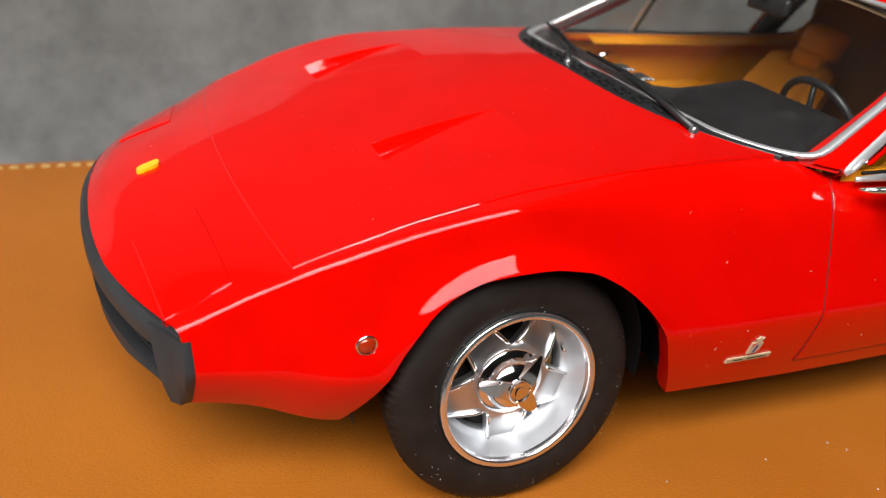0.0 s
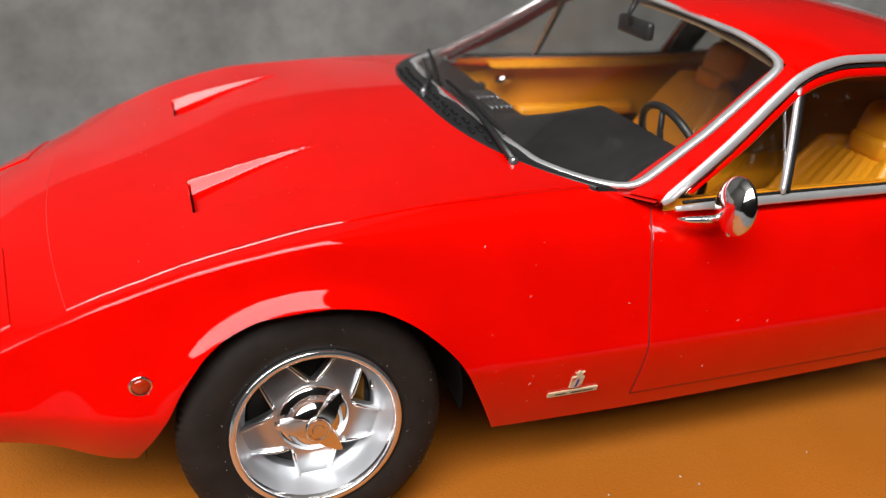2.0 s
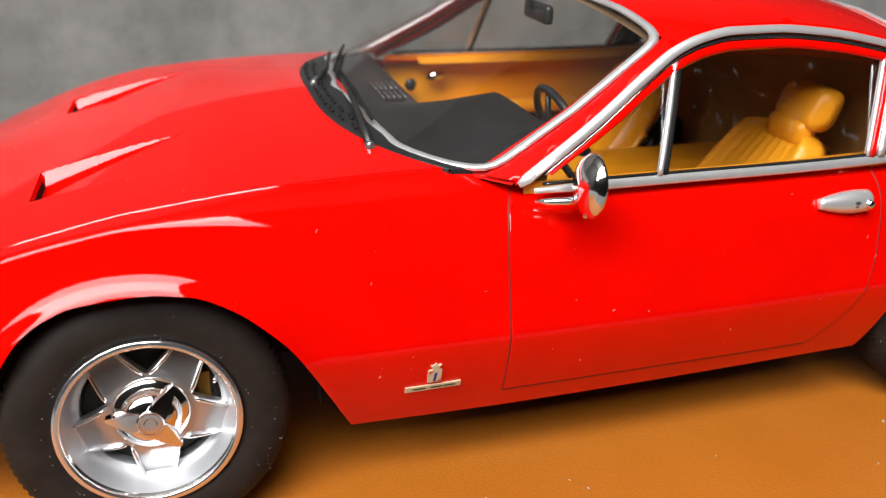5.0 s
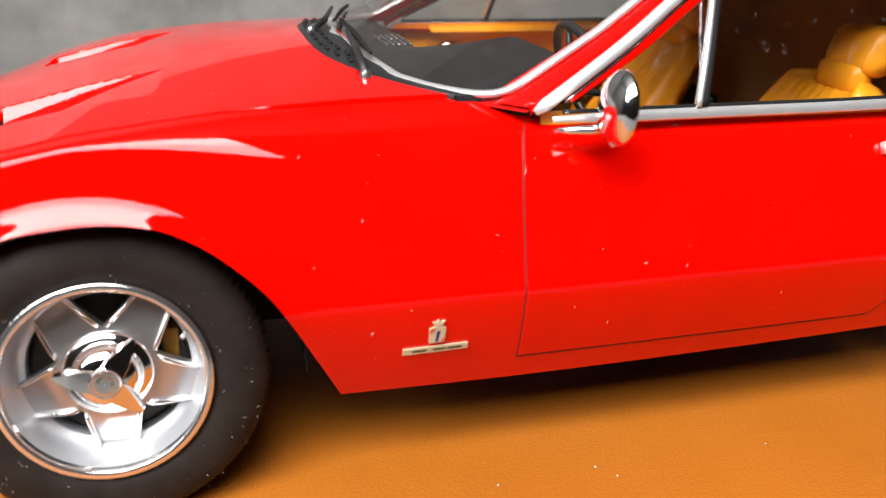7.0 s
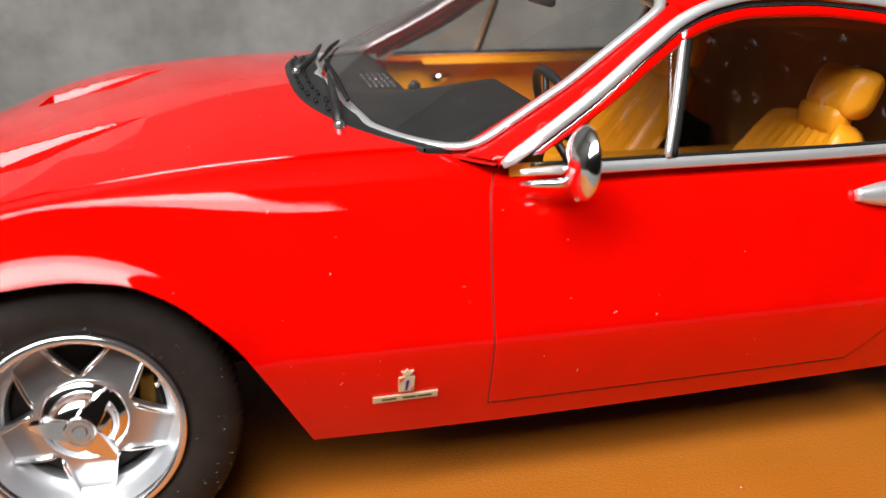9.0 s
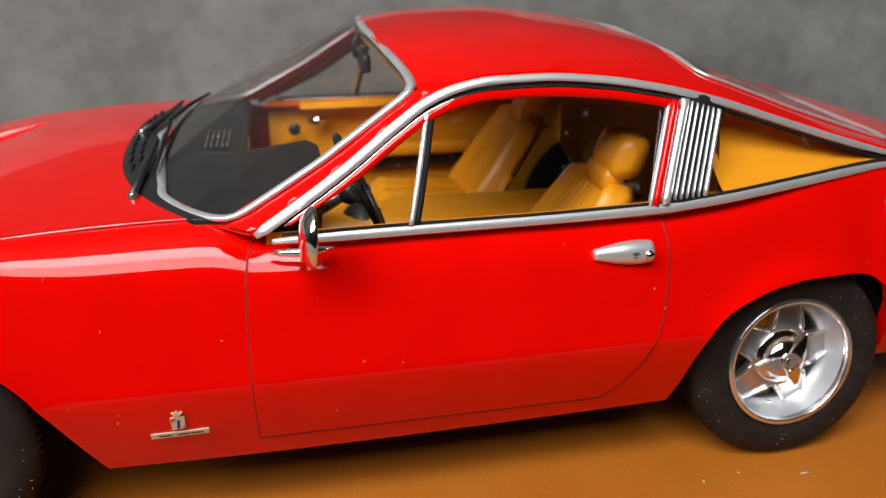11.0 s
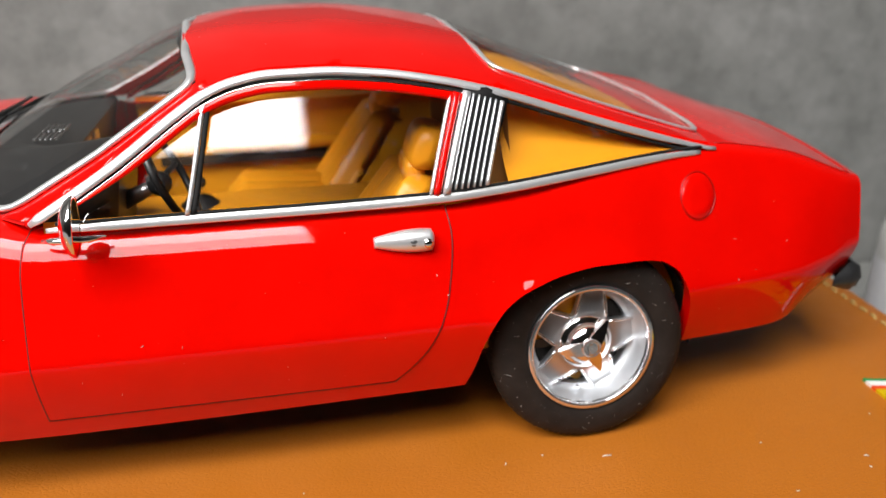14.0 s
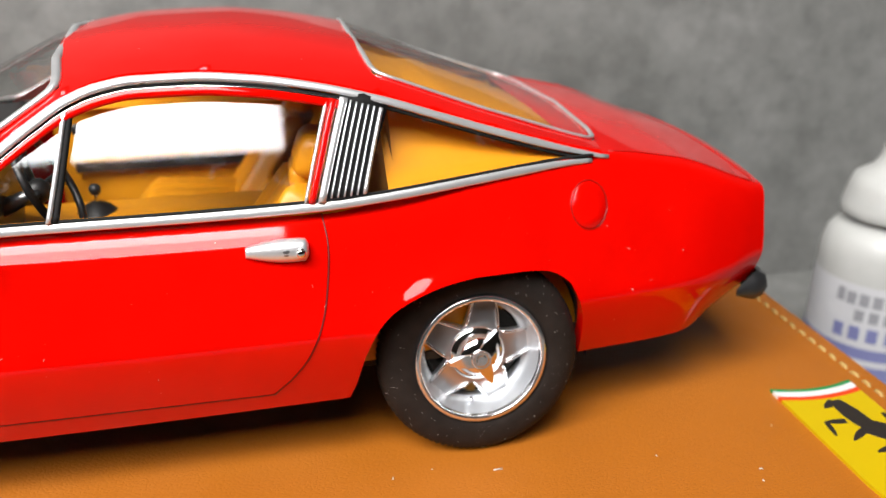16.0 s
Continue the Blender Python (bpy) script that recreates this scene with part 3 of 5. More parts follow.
def door_rows(nx=48, nz=26):
    rows = []
    for z in list(np.linspace(0.312, 0.72, nz)) + list(0.838 - 0.118 * np.linspace(0.95, 0, 14) ** 2):
        xl, xr = float(DOOR_L(z)), float(DOOR_R(z))
        rows.append([(xl + (xr - xl) * j / nx, skin_y(xl + (xr - xl) * j / nx, z), z) for j in range(nx + 1)])
    return rows


doors = both("door", lambda: skinned(door_rows(), 0.004, 0.02), PAINT, "red door panel", at=(0.9, 0.9, 0.6), sharp=28)


def seam_line(points, r=0.0042):
    return Shape().tube(points, r, 6)


def door_seam():
    pts = []
    zs = np.linspace(0.838, 0.308, 40)
    pts += [(float(DOOR_L(z)) - 0.004, skin_y(float(DOOR_L(z)), z), z) for z in zs]
    pts += [(x, skin_y(x, 0.308), 0.308) for x in np.linspace(0.90, 1.86, 60)]
    pts += [(float(DOOR_R(z)) + 0.004, skin_y(float(DOOR_R(z)), z), z) for z in zs[::-1]]
    return seam_line(pts, 0.0028)


both("door_gap", door_seam, SEAM, "dark door shut line")


# bonnet: a lifted panel between the wings, with its cut at the rear corners
bonnet_edge = curve_of([(-0.70, 0.690), (-0.62, 0.700), (-0.45, 0.724), (-0.28, 0.745), (-0.1, 0.757), (0.1, 0.756), (0.3, 0.748), (0.6, 0.737), (0.85, 0.735)])


def bonnet_rear(y):
    return 0.515 + 0.28 * (abs(y) / 0.78) ** 3


def bonnet_front(y):
    return -0.625 + 0.07 * (abs(y) / 0.68) ** 2


VENT_X0, VENT_X1, VENT_Y0, VENT_Y1, VENT_DEEP, VENT_WALL = -0.250, 0.135, 0.270, 0.520, 0.036, 0.028


def vent_depth(x, y):
    """How far the bonnet sinks into its two air outlets: deepest in front, running out to the rear."""
    a = abs(y)
    y0, y1 = VENT_Y0 + 0.028 - 0.08 * (x - VENT_X0), VENT_Y1 - 0.012 + 0.08 * (x - VENT_X0)
    if not (VENT_X0 < x < VENT_X1 and y0 < a < y1):
        return 0.0
    deep = VENT_DEEP * min(1.0, (x - VENT_X0) / 0.010) * (VENT_X1 - x) / (VENT_X1 - VENT_X0)
    return min(deep, (a - y0) * VENT_DEEP / VENT_WALL, (y1 - a) * VENT_DEEP / VENT_WALL)


def bonnet_rows():
    ys = [round(y, 4) for y in list(np.arange(0.255, 0.335, 0.0025)) + list(np.arange(0.470, 0.545, 0.0025))]
    vs = sorted({round(v, 4) for v in np.linspace(-1, 1, 49)} | {round(sg * y / 0.752, 4) for y in ys for sg in (-1, 1)})
    xs = sorted({round(v, 4) for v in np.linspace(-0.625, 0.515, 77)} | {round(v, 4) for v in np.arange(-0.236, 0.14, 0.0045)} | {VENT_X0, VENT_X0 + 0.002, VENT_X0 + 0.010, VENT_X0 + 0.012, VENT_X1})
    rows = []
    for v in vs:
        row = []
        for xm in xs:
            t = (xm + 0.625) / 1.14
            y = v * 0.68
            for _ in range(3):
                x = xm + (bonnet_front(y) + 0.625) * max(0.0, 1 - t / 0.25) + (bonnet_rear(y) - 0.515) * max(0.0, (t - 0.65) / 0.35)
                y = v * float(bonnet_edge(x))
            p = surface_point(x, y)
            row.append((p[0], p[1], p[2] - vent_depth(x, y)))
        rows.append(row)
    return rows


BON = bonnet_rows()
part("bonnet", skinned(BON, 0.0035, 0.02, "z"), PAINT, car, "red bonnet panel", at=(0, 0, 0.8), sharp=28)
gap = [BON[0][i] for i in range(len(BON[0]) - 1, -1, -1)] + [r[0] for r in BON[1:]] + list(BON[-1][1:])
part("bonnet_gap", Shape().tube([(x, y, z + 0.0005) for x, y, z in gap], 0.0017, 6), FAINTSEAM, car, "dark bonnet shut line", at=(0, 0, 0.8))


def vent_slot():
    """The dark slot low in the front wall of an air outlet."""
    rows = []
    for k in (0.45, 1.0):
        rows.append([(VENT_X0 + 0.010 * k + 0.0015, y, surface_point(VENT_X0, y)[2] + 0.0045 - VENT_DEEP * k) for y in np.linspace(VENT_Y0 + 0.060, VENT_Y1 - 0.045, 9)])
    return Shape().grid(rows)


both("vent_slot", vent_slot, BLACKMATT, "dark slot of a sunk bonnet air outlet", at=(-0.24, 0.4, 0.78))


# pop-up lamp covers
def lamp_cover_rows(n=12):
    a, b, c, d = (np.array(p) for p in ((-0.874, 0.362), (-0.721, 0.340), (-0.679, 0.655), (-0.826, 0.650)))
    rows = []
    for i in range(n + 1):
        t = i / n
        row = []
        for j in range(n + 1):
            q = j / n
            p = (a * (1 - t) + b * t) * (1 - q) + (d * (1 - t) + c * t) * q
            row.append(surface_point(p[0], p[1]))
        rows.append(row)
    return rows


both("headlight_cover", lambda: skinned(lamp_cover_rows(), 0.0045, 0.02, "z"), PAINT, "red flush headlight cover", at=(-0.77, 0.5, 0.6), sharp=28)
LC = lamp_cover_rows()
both("headlight_gap", lambda: Shape().tube(list(LC[0]) + [r[-1] for r in LC[1:]] + list(LC[-1][::-1][1:]) + [r[0] for r in LC[::-1][1:-1]], 0.0015, 6, closed=True), FAINTSEAM, at=(-0.77, 0.5, 0.6))

# nose badge
s = Shape()
ring = [surface_point(-0.812 + 0.031 * math.copysign(abs(math.cos(a)) ** 0.6, math.cos(a)), -0.015 + 0.020 * math.copysign(abs(math.sin(a)) ** 0.6, math.sin(a))) for a in np.linspace(0, 2 * math.pi, 25)[:-1]]
top = [(x, y, z + 0.010) for x, y, z in ring]
s.grid([ring, top], close_v=True)
s.fan(top)
part("nose_badge", s, YELLOW, car, "small yellow enamel nose badge", at=ring[0], sharp=40)

# front bumper: a rubber ring round the grille mouth
def nose_line(y, z, out=0.0):
    return (-0.985 - out + float(nose_shift(-0.985, y)), y, z)


def bumper_front():
    s = Shape()
    ys = np.linspace(-0.70, 0.70, 61)
    rows = []
    for y in ys:
        a = abs(y) / 0.70
        taper = 1 - float(step((a - 0.86) / 0.14))
        o = 0.012 * taper + 0.003
        zt = 0.533 - 0.028 * a ** 2
        zb = 0.465 - 0.02 * a ** 2
        rows.append([nose_line(y, zt + 0.004, -0.02), nose_line(y, zt + 0.003, 0.3 * o), nose_line(y, zt - 0.014, o), nose_line(y, (zt + zb) / 2, o * 1.1),
                     nose_line(y, zb, o * 0.9), nose_line(y, zb - 0.004, 0.0), nose_line(y, zb, -0.05)])
    s.grid(rows)
    rows = []
    for y in ys * 0.895:
        a = abs(y) / 0.70
        taper = 1 - float(step((a - 0.60) / 0.22))
        o = -0.014 * taper - 0.035 * (1 - taper)
        zt, zb = 0.365, 0.316 - 0.0 * a
        rows.append([nose_line(y, zt, -0.05), nose_line(y, zt + 0.004, 0.0), nose_line(y, zt, o * 0.9), nose_line(y, (zt + zb) / 2, o), nose_line(y, zb, o * 0.6), nose_line(y, zb - 0.004, -0.03)])
    s.grid(rows)
    for sg in (-1, 1):
        rows = []
        for k in range(13):
            y = sg * (0.600 + 0.096 * k / 12)
            a = abs(y) / 0.70
            o = 0.014 * (1 - float(step((a - 0.80) / 0.22))) + 0.005
            zt = 0.530 - 0.028 * min(1, a) ** 2
            rows.append([nose_line(sg * (0.600 + 0.070 * q + (0.096 - 0.070 * q) * k / 12), zt - (zt - 0.316) * q, (o + 0.006 * math.sin(math.pi * q) - 0.02 * max(0.0, q - 0.8)) if k > 1 else -0.03 * (2 - k) / 2) for q in np.linspace(0, 1, 13)])
        for back in (0.0, 0.012, 0.026):
            row = []
            for q in np.linspace(0, 1, 13):
                z = zt - (zt - 0.316) * q
                x, y, _ = nose_line(sg * 0.705, z, -back)
                row.append((x, sg * (side_y(-0.985, z) + (0.008 if back < 0.02 else 0.001)), z))
            rows.append(row)
        s.grid(rows)
    return s


part("front_bumper", bumper_front(), BUMPER, car, "black rubber wrap-round bumper", at=(-0.97, 0, 0.42), sharp=55)
s = Shape().grid([[nose_line(y, z, -0.045) for y in np.linspace(-0.62, 0.62, 31)] for z in (0.33, 0.50)])
part("grille_recess", s, BLACKMATT, car, "dark grille opening", at=(-0.93, 0, 0.4))
for gz in np.linspace(0.375, 0.455, 5):
    s = Shape().tube([nose_line(y, gz, -0.035) for y in np.linspace(-0.56, 0.56, 25)], 0.004, 6)
    part("grille_bar", s, BLACK, car, at=(-0.93, 0, gz))

# side marker lamps and wing emblems
for sg in (-1, 1):
    ly = sg * (side_y(-0.406, 0.521) + 0.002)
    s = Shape().lathe([(0.0, 0.0), (0.019, 0.0), (0.026, 0.002), (0.027, 0.006), (0.023, 0.009), (0.021, 0.006)], 28, "y")
    s.v = [(x - 0.406, ly + sg * y, z + 0.521) for x, y, z in s.v]
    ring = part("side_marker", s, CHROME, car, "round amber side marker in chrome ring", at=(-0.406, ly, 0.521))
    s = Shape().lathe([(0.021 * math.cos(a), 0.005 + 0.012 * math.sin(a)) for a in np.linspace(0, math.pi / 2, 7)], 24, "y")
    s.v = [(x - 0.406, ly + sg * y, z + 0.521) for x, y, z in s.v]
    part("lens", s, AMBER, ring, "amber lens", at=(-0.406, ly, 0.521))

CREAM = grained("cream_enamel", (0.50, 0.42, 0.27), (0.58, 0.49, 0.33), 300, 0.35, 900, 0.05)
BLUE = principled("blue_enamel", (0.02, 0.02, 0.22), 0.3)[0]
INK = principled("dark_ink", (0.02, 0.015, 0.012), 0.5)[0]
REDENAMEL = principled("red_enamel", (0.55, 0.03, 0.01), 0.35)[0]


def flank_patch(poly, sg, lift, thick=0.006):
    """A small flat emblem on the flank from its outline in x and z."""
    s = Shape()
    outer = [(x, sg * (side_y(x, z) + lift + thick), z) for x, z in poly]
    inner = [(x, sg * (side_y(x, z) + lift - 0.004), z) for x, z in poly]
    s.fan(outer)
    s.grid([outer, inner], close_v=True)
    return s


def rect(x0, z0, x1, z1, h):
    return [(x0, z0), (x1, z1), (x1, z1 + h), (x0, z0 + h)]


for sg in (-1, 1):
    bar = part("script_plate", flank_patch(rect(0.615, 0.3505, 0.762, 0.3555, 0.0165), sg, 0.0), CREAM, car, "cream maker's plate with dark script", at=(0.69, sg * 0.92, 0.36), smooth=False)
    for x0, x1 in ((0.635, 0.668), (0.682, 0.712), (0.716, 0.748)):
        zz = 0.3568 + 0.005 * (x0 - 0.615) / 0.147
        part("writing_bar", flank_patch(rect(x0, zz, x1, zz + 0.001, 0.004), sg, 0.0055, 0.0015), INK, bar, at=(x0, sg * 0.925, 0.36), smooth=False)
    shield = part("crest", flank_patch([(0.672, 0.380), (0.706, 0.3815), (0.707, 0.422), (0.689, 0.426), (0.671, 0.421)], sg, 0.0), CREAM, car, "cream crest with crown on the wing", at=(0.69, sg * 0.92, 0.4), smooth=False)
    part("blue_mark", flank_patch([(0.685, 0.384), (0.691, 0.385), (0.695, 0.414), (0.688, 0.413)], sg, 0.0055, 0.0015), BLUE, shield, at=(0.69, sg * 0.925, 0.4), smooth=False)
    part("red_mark", flank_patch([(0.698, 0.383), (0.704, 0.384), (0.704, 0.395)], sg, 0.0055, 0.0015), REDENAMEL, shield, at=(0.69, sg * 0.925, 0.4), smooth=False)
    part("red_mark", flank_patch([(0.673, 0.408), (0.673, 0.419), (0.684, 0.421)], sg, 0.0055, 0.0015), REDENAMEL, shield, at=(0.69, sg * 0.925, 0.4), smooth=False)
    part("crown", flank_patch([(0.682, 0.427), (0.697, 0.428), (0.704, 0.440), (0.695, 0.438), (0.690, 0.445), (0.684, 0.437), (0.676, 0.439)], sg, 0.0), CREAM, shield, at=(0.69, sg * 0.92, 0.43), smooth=False)

# fuel flap
for sg in (-1,):
    pts = [(2.862 + 0.058 * math.cos(a), 0.776 + 0.066 * math.sin(a)) for a in np.linspace(0, 2 * math.pi, 41)[:-1]]
    s = Shape()
    rings = []
    for f, l in ((1.0, -0.006), (1.0, 0.003), (0.96, 0.006), (0.5, 0.006), (0.02, 0.006)):
        rings.append([(2.862 + (x - 2.862) * f, sg * (side_y(2.862 + (x - 2.862) * f, 0.776 + (z - 0.776) * f) + l), 0.776 + (z - 0.776) * f) for x, z in pts])
    s.grid(rings, close_v=True)
    flap = part("fuel_flap", s, PAINT, car, "round red fuel flap", at=(2.862, sg * 0.79, 0.776))
    part("fuel_flap_gap", Shape().tube([(x, sg * (side_y(x, z) + 0.001), z) for x, z in [(2.862 + (a - 2.862) * 1.06, 0.776 + (b - 0.776) * 1.06) for a, b in pts]], 0.0022, 6, closed=True), FAINTSEAM, car, at=(2.862, sg * 0.79, 0.776))

# boot lid line, tail bumpers and lamps
s = Shape()
pts = [surface_point(x, -(float(F_YE(x)) - 0.03)) for x in np.linspace(2.96, 3.52, 30)]
pts += [surface_point(3.52 + 0.02, y) for y in np.linspace(-0.55, 0.55, 20)]
pts += [surface_point(x, (float(F_YE(x)) - 0.03)) for x in np.linspace(3.52, 2.96, 30)]
part("boot_gap", Shape().tube([(x, y, z + 0.0005) for x, y, z in pts], 0.0026, 6), FAINTSEAM, car, "dark boot lid shut line", at=(3.2, 0, 0.85))


def tail_bumper():
    rows = []
    for k in range(25):
        t = k / 24
        if t < 0.4:
            q = t / 0.4
            x, y = 3.455 + 0.105 * q, 0.70 - 0.05 * q
        else:
            q = (t - 0.4) / 0.6
            x, y = 3.560 + 0.025 * math.sin(q * math.pi / 2), 0.65 - 0.33 * q
        h = 0.052 * min(1.0, 0.25 + 2.4 * t, 4 * (1.04 - t))
        o = 0.045 * min(1.0, 0.15 + 2.2 * t)
        nx, ny = (0.35, 0.94) if t < 0.3 else (0.94, 0.35) if t < 0.5 else (1, 0)
        rows.append([(x, y, 0.385 + h), (x + nx * o * 0.75, y + ny * o * 0.75, 0.385 + h * 0.7), (x + nx * o, y + ny * o, 0.385 - h * 0.1), (x + nx * o * 0.7, y + ny * o * 0.7, 0.385 - h * 0.8), (x, y, 0.385 - h)])
    s = Shape().grid(rows)
    s.fan(rows[0])
    s.fan(rows[-1])
    return s


both("rear_bumper", tail_bumper, BLACK, "black rear corner bumper", at=(3.58, 0.6, 0.385), sharp=50)
TAILRED = principled("tail_lamp_red", (0.12, 0.004, 0.003), 0.12, 0, 1.0)[0]
for sg in (-1, 1):
    for yy in (0.50, 0.36):
        s = Shape().ball((3.585, sg * yy, 0.575), (0.045, 0.052, 0.052), 18)
        part("tail_lamp", s, TAILRED, car, "round dark red tail lamp", at=(3.585, sg * yy, 0.575))

# ---- rails, belt strips, side glass ----
def offset_rail(x, down, out):
    return (x, float(R_Y(x)) + out, float(R_Z(x)) - down)


RAILX = np.r_[np.linspace(0.925, 1.30, 16), np.linspace(1.32, 1.60, 22), np.linspace(1.65, 2.945, 50)]
both("drip_rail", lambda: Shape().tube([offset_rail(x, 0.004, 0.008) for x in RAILX], np.r_[0.008, np.full(15, 0.0150), np.linspace(0.0150, 0.0120, 22), np.full(len(RAILX) - 48, 0.0120), np.linspace(0.0120, 0.006, 10)], 12, flat=((0, 0.8, 0.6), 0.4)), SILVER, "silver roof rail", at=(1.8, 0.7, 1.2))
both("rail_gasket", lambda: Shape().tube([offset_rail(x, 0.025, 0.006) for x in np.linspace(0.99, 2.90, 80)], 0.0060, 6), BLACKMATT, "black rail gasket", at=(1.8, 0.7, 1.18))
both("frame_bead", lambda: Shape().tube([offset_rail(x, 0.030, 0.013) for x in np.linspace(1.0, 2.125, 60)], 0.004, 6), CHROME, "thin chrome window bead", at=(1.6, 0.7, 1.15))
BELTX = np.linspace(0.965, 2.885, 90)
both("belt_strip", lambda: Shape().tube([(x, float(B_Y(x)) + 0.006, float(B_Z(x)) - 0.014) for x in BELTX], np.r_[np.linspace(0.007, 0.0130, 8), np.full(len(BELTX) - 20, 0.0140), np.linspace(0.0140, 0.007, 12)], 12, flat=((0, 0.93, 0.36), 0.5)), SILVER, "silver waistline strip", at=(1.9, 0.82, 0.85))
both("belt_gasket", lambda: Shape().tube([(x, float(B_Y(x)) + 0.001, float(B_Z(x)) + 0.001) for x in np.linspace(0.99, 2.89, 90)], 0.0050, 6), BLACKMATT, "black waistline seal", at=(1.9, 0.82, 0.86))


def slanted(xb, xt, t, out=0.0):
    x = xb + (xt - xb) * t
    p = pane_point(x, t)
    return (p[0], p[1] + out, p[2])


def post(xb, xt, w, r_out, t0=0.01, t1=0.93, n=14, thick=0.008):
    """A flat slanted bar lying on the side glass."""
    s = Shape()
    rows = []
    for k in range(n + 1):
        t = t0 + (t1 - t0) * k / n
        a, b = slanted(xb, xt, t, r_out), slanted(xb + w, xt + w, t, r_out)
        rows.append([(a[0], a[1] - thick, a[2]), (a[0], a[1] + thick * 0.6, a[2]), ((a[0] + b[0]) / 2, (a[1] + b[1]) / 2 + thick, a[2]), (b[0], b[1] + thick * 0.6, b[2]), (b[0], b[1] - thick, b[2])])
    s.grid(rows)
    s.fan(rows[0])
    s.fan(rows[-1])
    return s


def tri_pane(x0, x1, n=40, lo=0.02, hi=0.90, slope0=0.0, slope1=0.0, surface=pane_point):
    rows = []
    for i in range(n + 1):
        row = []
        for k in range(9):
            t = lo + (hi - lo) * k / 8
            a, b = x0 + slope0 * t, x1 + slope1 * t
            row.append(tuple(surface(a + (b - a) * i / n, t)))
        rows.append(row)
    return rows


SIDEGLASS = glass_material("side_glass", (0.95, 0.94, 0.92), 0.10, 1.5)
FARGLASS = glass_material("thin_side_glass", (0.97, 0.97, 0.96), 0.0, 1.3)
for nm, a, b, sa, sb, lab in (("vent_pane", 0.985, 1.335, 0.385, 0.07, "clear quarterlight pane"), ("door_pane", 1.345, 2.02, 0.07, 0.085, "clear door glass"), ("quarter_pane", 2.175, 2.88, 0.075, 0.0, "clear triangular rear quarter glass")):
    for p in both(nm, lambda: Shape().grid(tri_pane(a, b, 40, 0.02, 0.97, sa, sb, pane_point if a > 2.1 else glass_at)), SIDEGLASS, lab, at=((a + b) / 2, 0.78, 0.95)):
        p.visible_shadow = False
        if p.location.y > 0:
            p.data.materials[0] = FARGLASS


def frame_strip():
    """The slim red frame of the door glass, under the rail and down its rear edge."""
    s = Shape()
    rows = []
    for x in np.linspace(1.01, 2.115, 70):
        z = float(R_Z(x))
        w = 0.024 * min(1.0, (x - 0.98) / 0.25)
        rows.append([pane_at(x, z - 0.030) + [0, 0.006, 0], pane_at(x, z - 0.032 - w * 0.5) + [0, 0.012, 0], pane_at(x, z - 0.030 - w) + [0, 0.006, 0], pane_at(x, z - 0.030 - w) - [0, 0.012, 0]])
    s.grid(rows)
    return s


both("window_frame", frame_strip, PAINT, "slim red door window frame", at=(1.6, 0.72, 1.15))
both("frame_post", lambda: post(2.004, 2.096, 0.020, 0.006, 0.0, 0.90), PAINT, "red rear post of the door frame", at=(2.03, 0.8, 0.95))
both("frame_edge", lambda: post(1.992, 2.083, 0.009, 0.004, 0.0, 0.86), SILVER, "silver edge of the door glass", at=(2.0, 0.8, 0.95))
both("vent_post", lambda: post(1.318, 1.388, 0.014, 0.005, 0.0, 0.90), SILVER, "silver quarterlight post", at=(1.33, 0.8, 0.95))
both("vent_seal", lambda: post(1.333, 1.403, 0.016, 0.002, 0.0, 0.90), BLACKMATT, "black quarterlight seal", at=(1.35, 0.8, 0.95))

# louvred panel behind the door
both("louvre_panel", lambda: post(2.030, 2.122, 0.135, 0.000, 0.0, 0.95), BLACKMATT, "black louvre panel", at=(2.1, 0.8, 0.95))
both("louvre_edge", lambda: post(2.030, 2.122, 0.022, 0.009, 0.0, 0.93), SILVER, "broad silver louvre edge", at=(2.04, 0.8, 0.95))
for k in range(6):
    xb, xt = 2.063 + 0.0185 * k, 2.150 + 0.0165 * k
    both("louvre_slat", lambda: post(xb, xt, 0.0050 if k < 5 else 0.011, 0.010, 0.03, 0.92 - 0.004 * k), SILVER, at=(xb, 0.8, 0.95))

# ---- door handles, mirror, wipers ----
for sg in (-1, 1):
    path, rad = [], []
    for t in np.linspace(0, 1, 22):
        x = 1.822 + 0.172 * t
        z = 0.752 - 0.003 * t
        path.append((x, sg * (skin_y(x, z) + 0.012), z))
        rad.append(0.008 + 0.027 * math.sin(math.pi * min(1, 0.10 + 0.56 * t)) ** 1.1 if t < 0.97 else 0.018)
    s = Shape().tube(path, np.array(rad), 14, flat=((0, 1, 0), 0.85))
    hd = part("door_handle", s, SILVER, car, "chrome teardrop door handle", at=(1.9, sg * 0.89, 0.757))
    s = Shape().lathe([(0.0, 0.016), (0.009, 0.016), (0.0125, 0.012), (0.0130, 0.0), (0.0165, 0.001), (0.0185, -0.006)], 24, "y")
    s.v = [(x + 1.972, sg * (skin_y(1.972, 0.752) + 0.037 + y), z + 0.750) for x, y, z in s.v]
    part("button", s, CHROME, hd, "round push button", at=(1.972, sg * 0.91, 0.750))
    # thin dull disc, its darker metal painting the shade of the finger recess
    s = Shape().ball((1.934, sg * (skin_y(1.934, 0.752) + 0.0385), 0.751), (0.018, 0.004, 0.012), 16)
    part("recess_shade", s, STEEL, hd, "dull steel disc standing for the shaded finger recess", at=(1.934, sg * 0.91, 0.751))

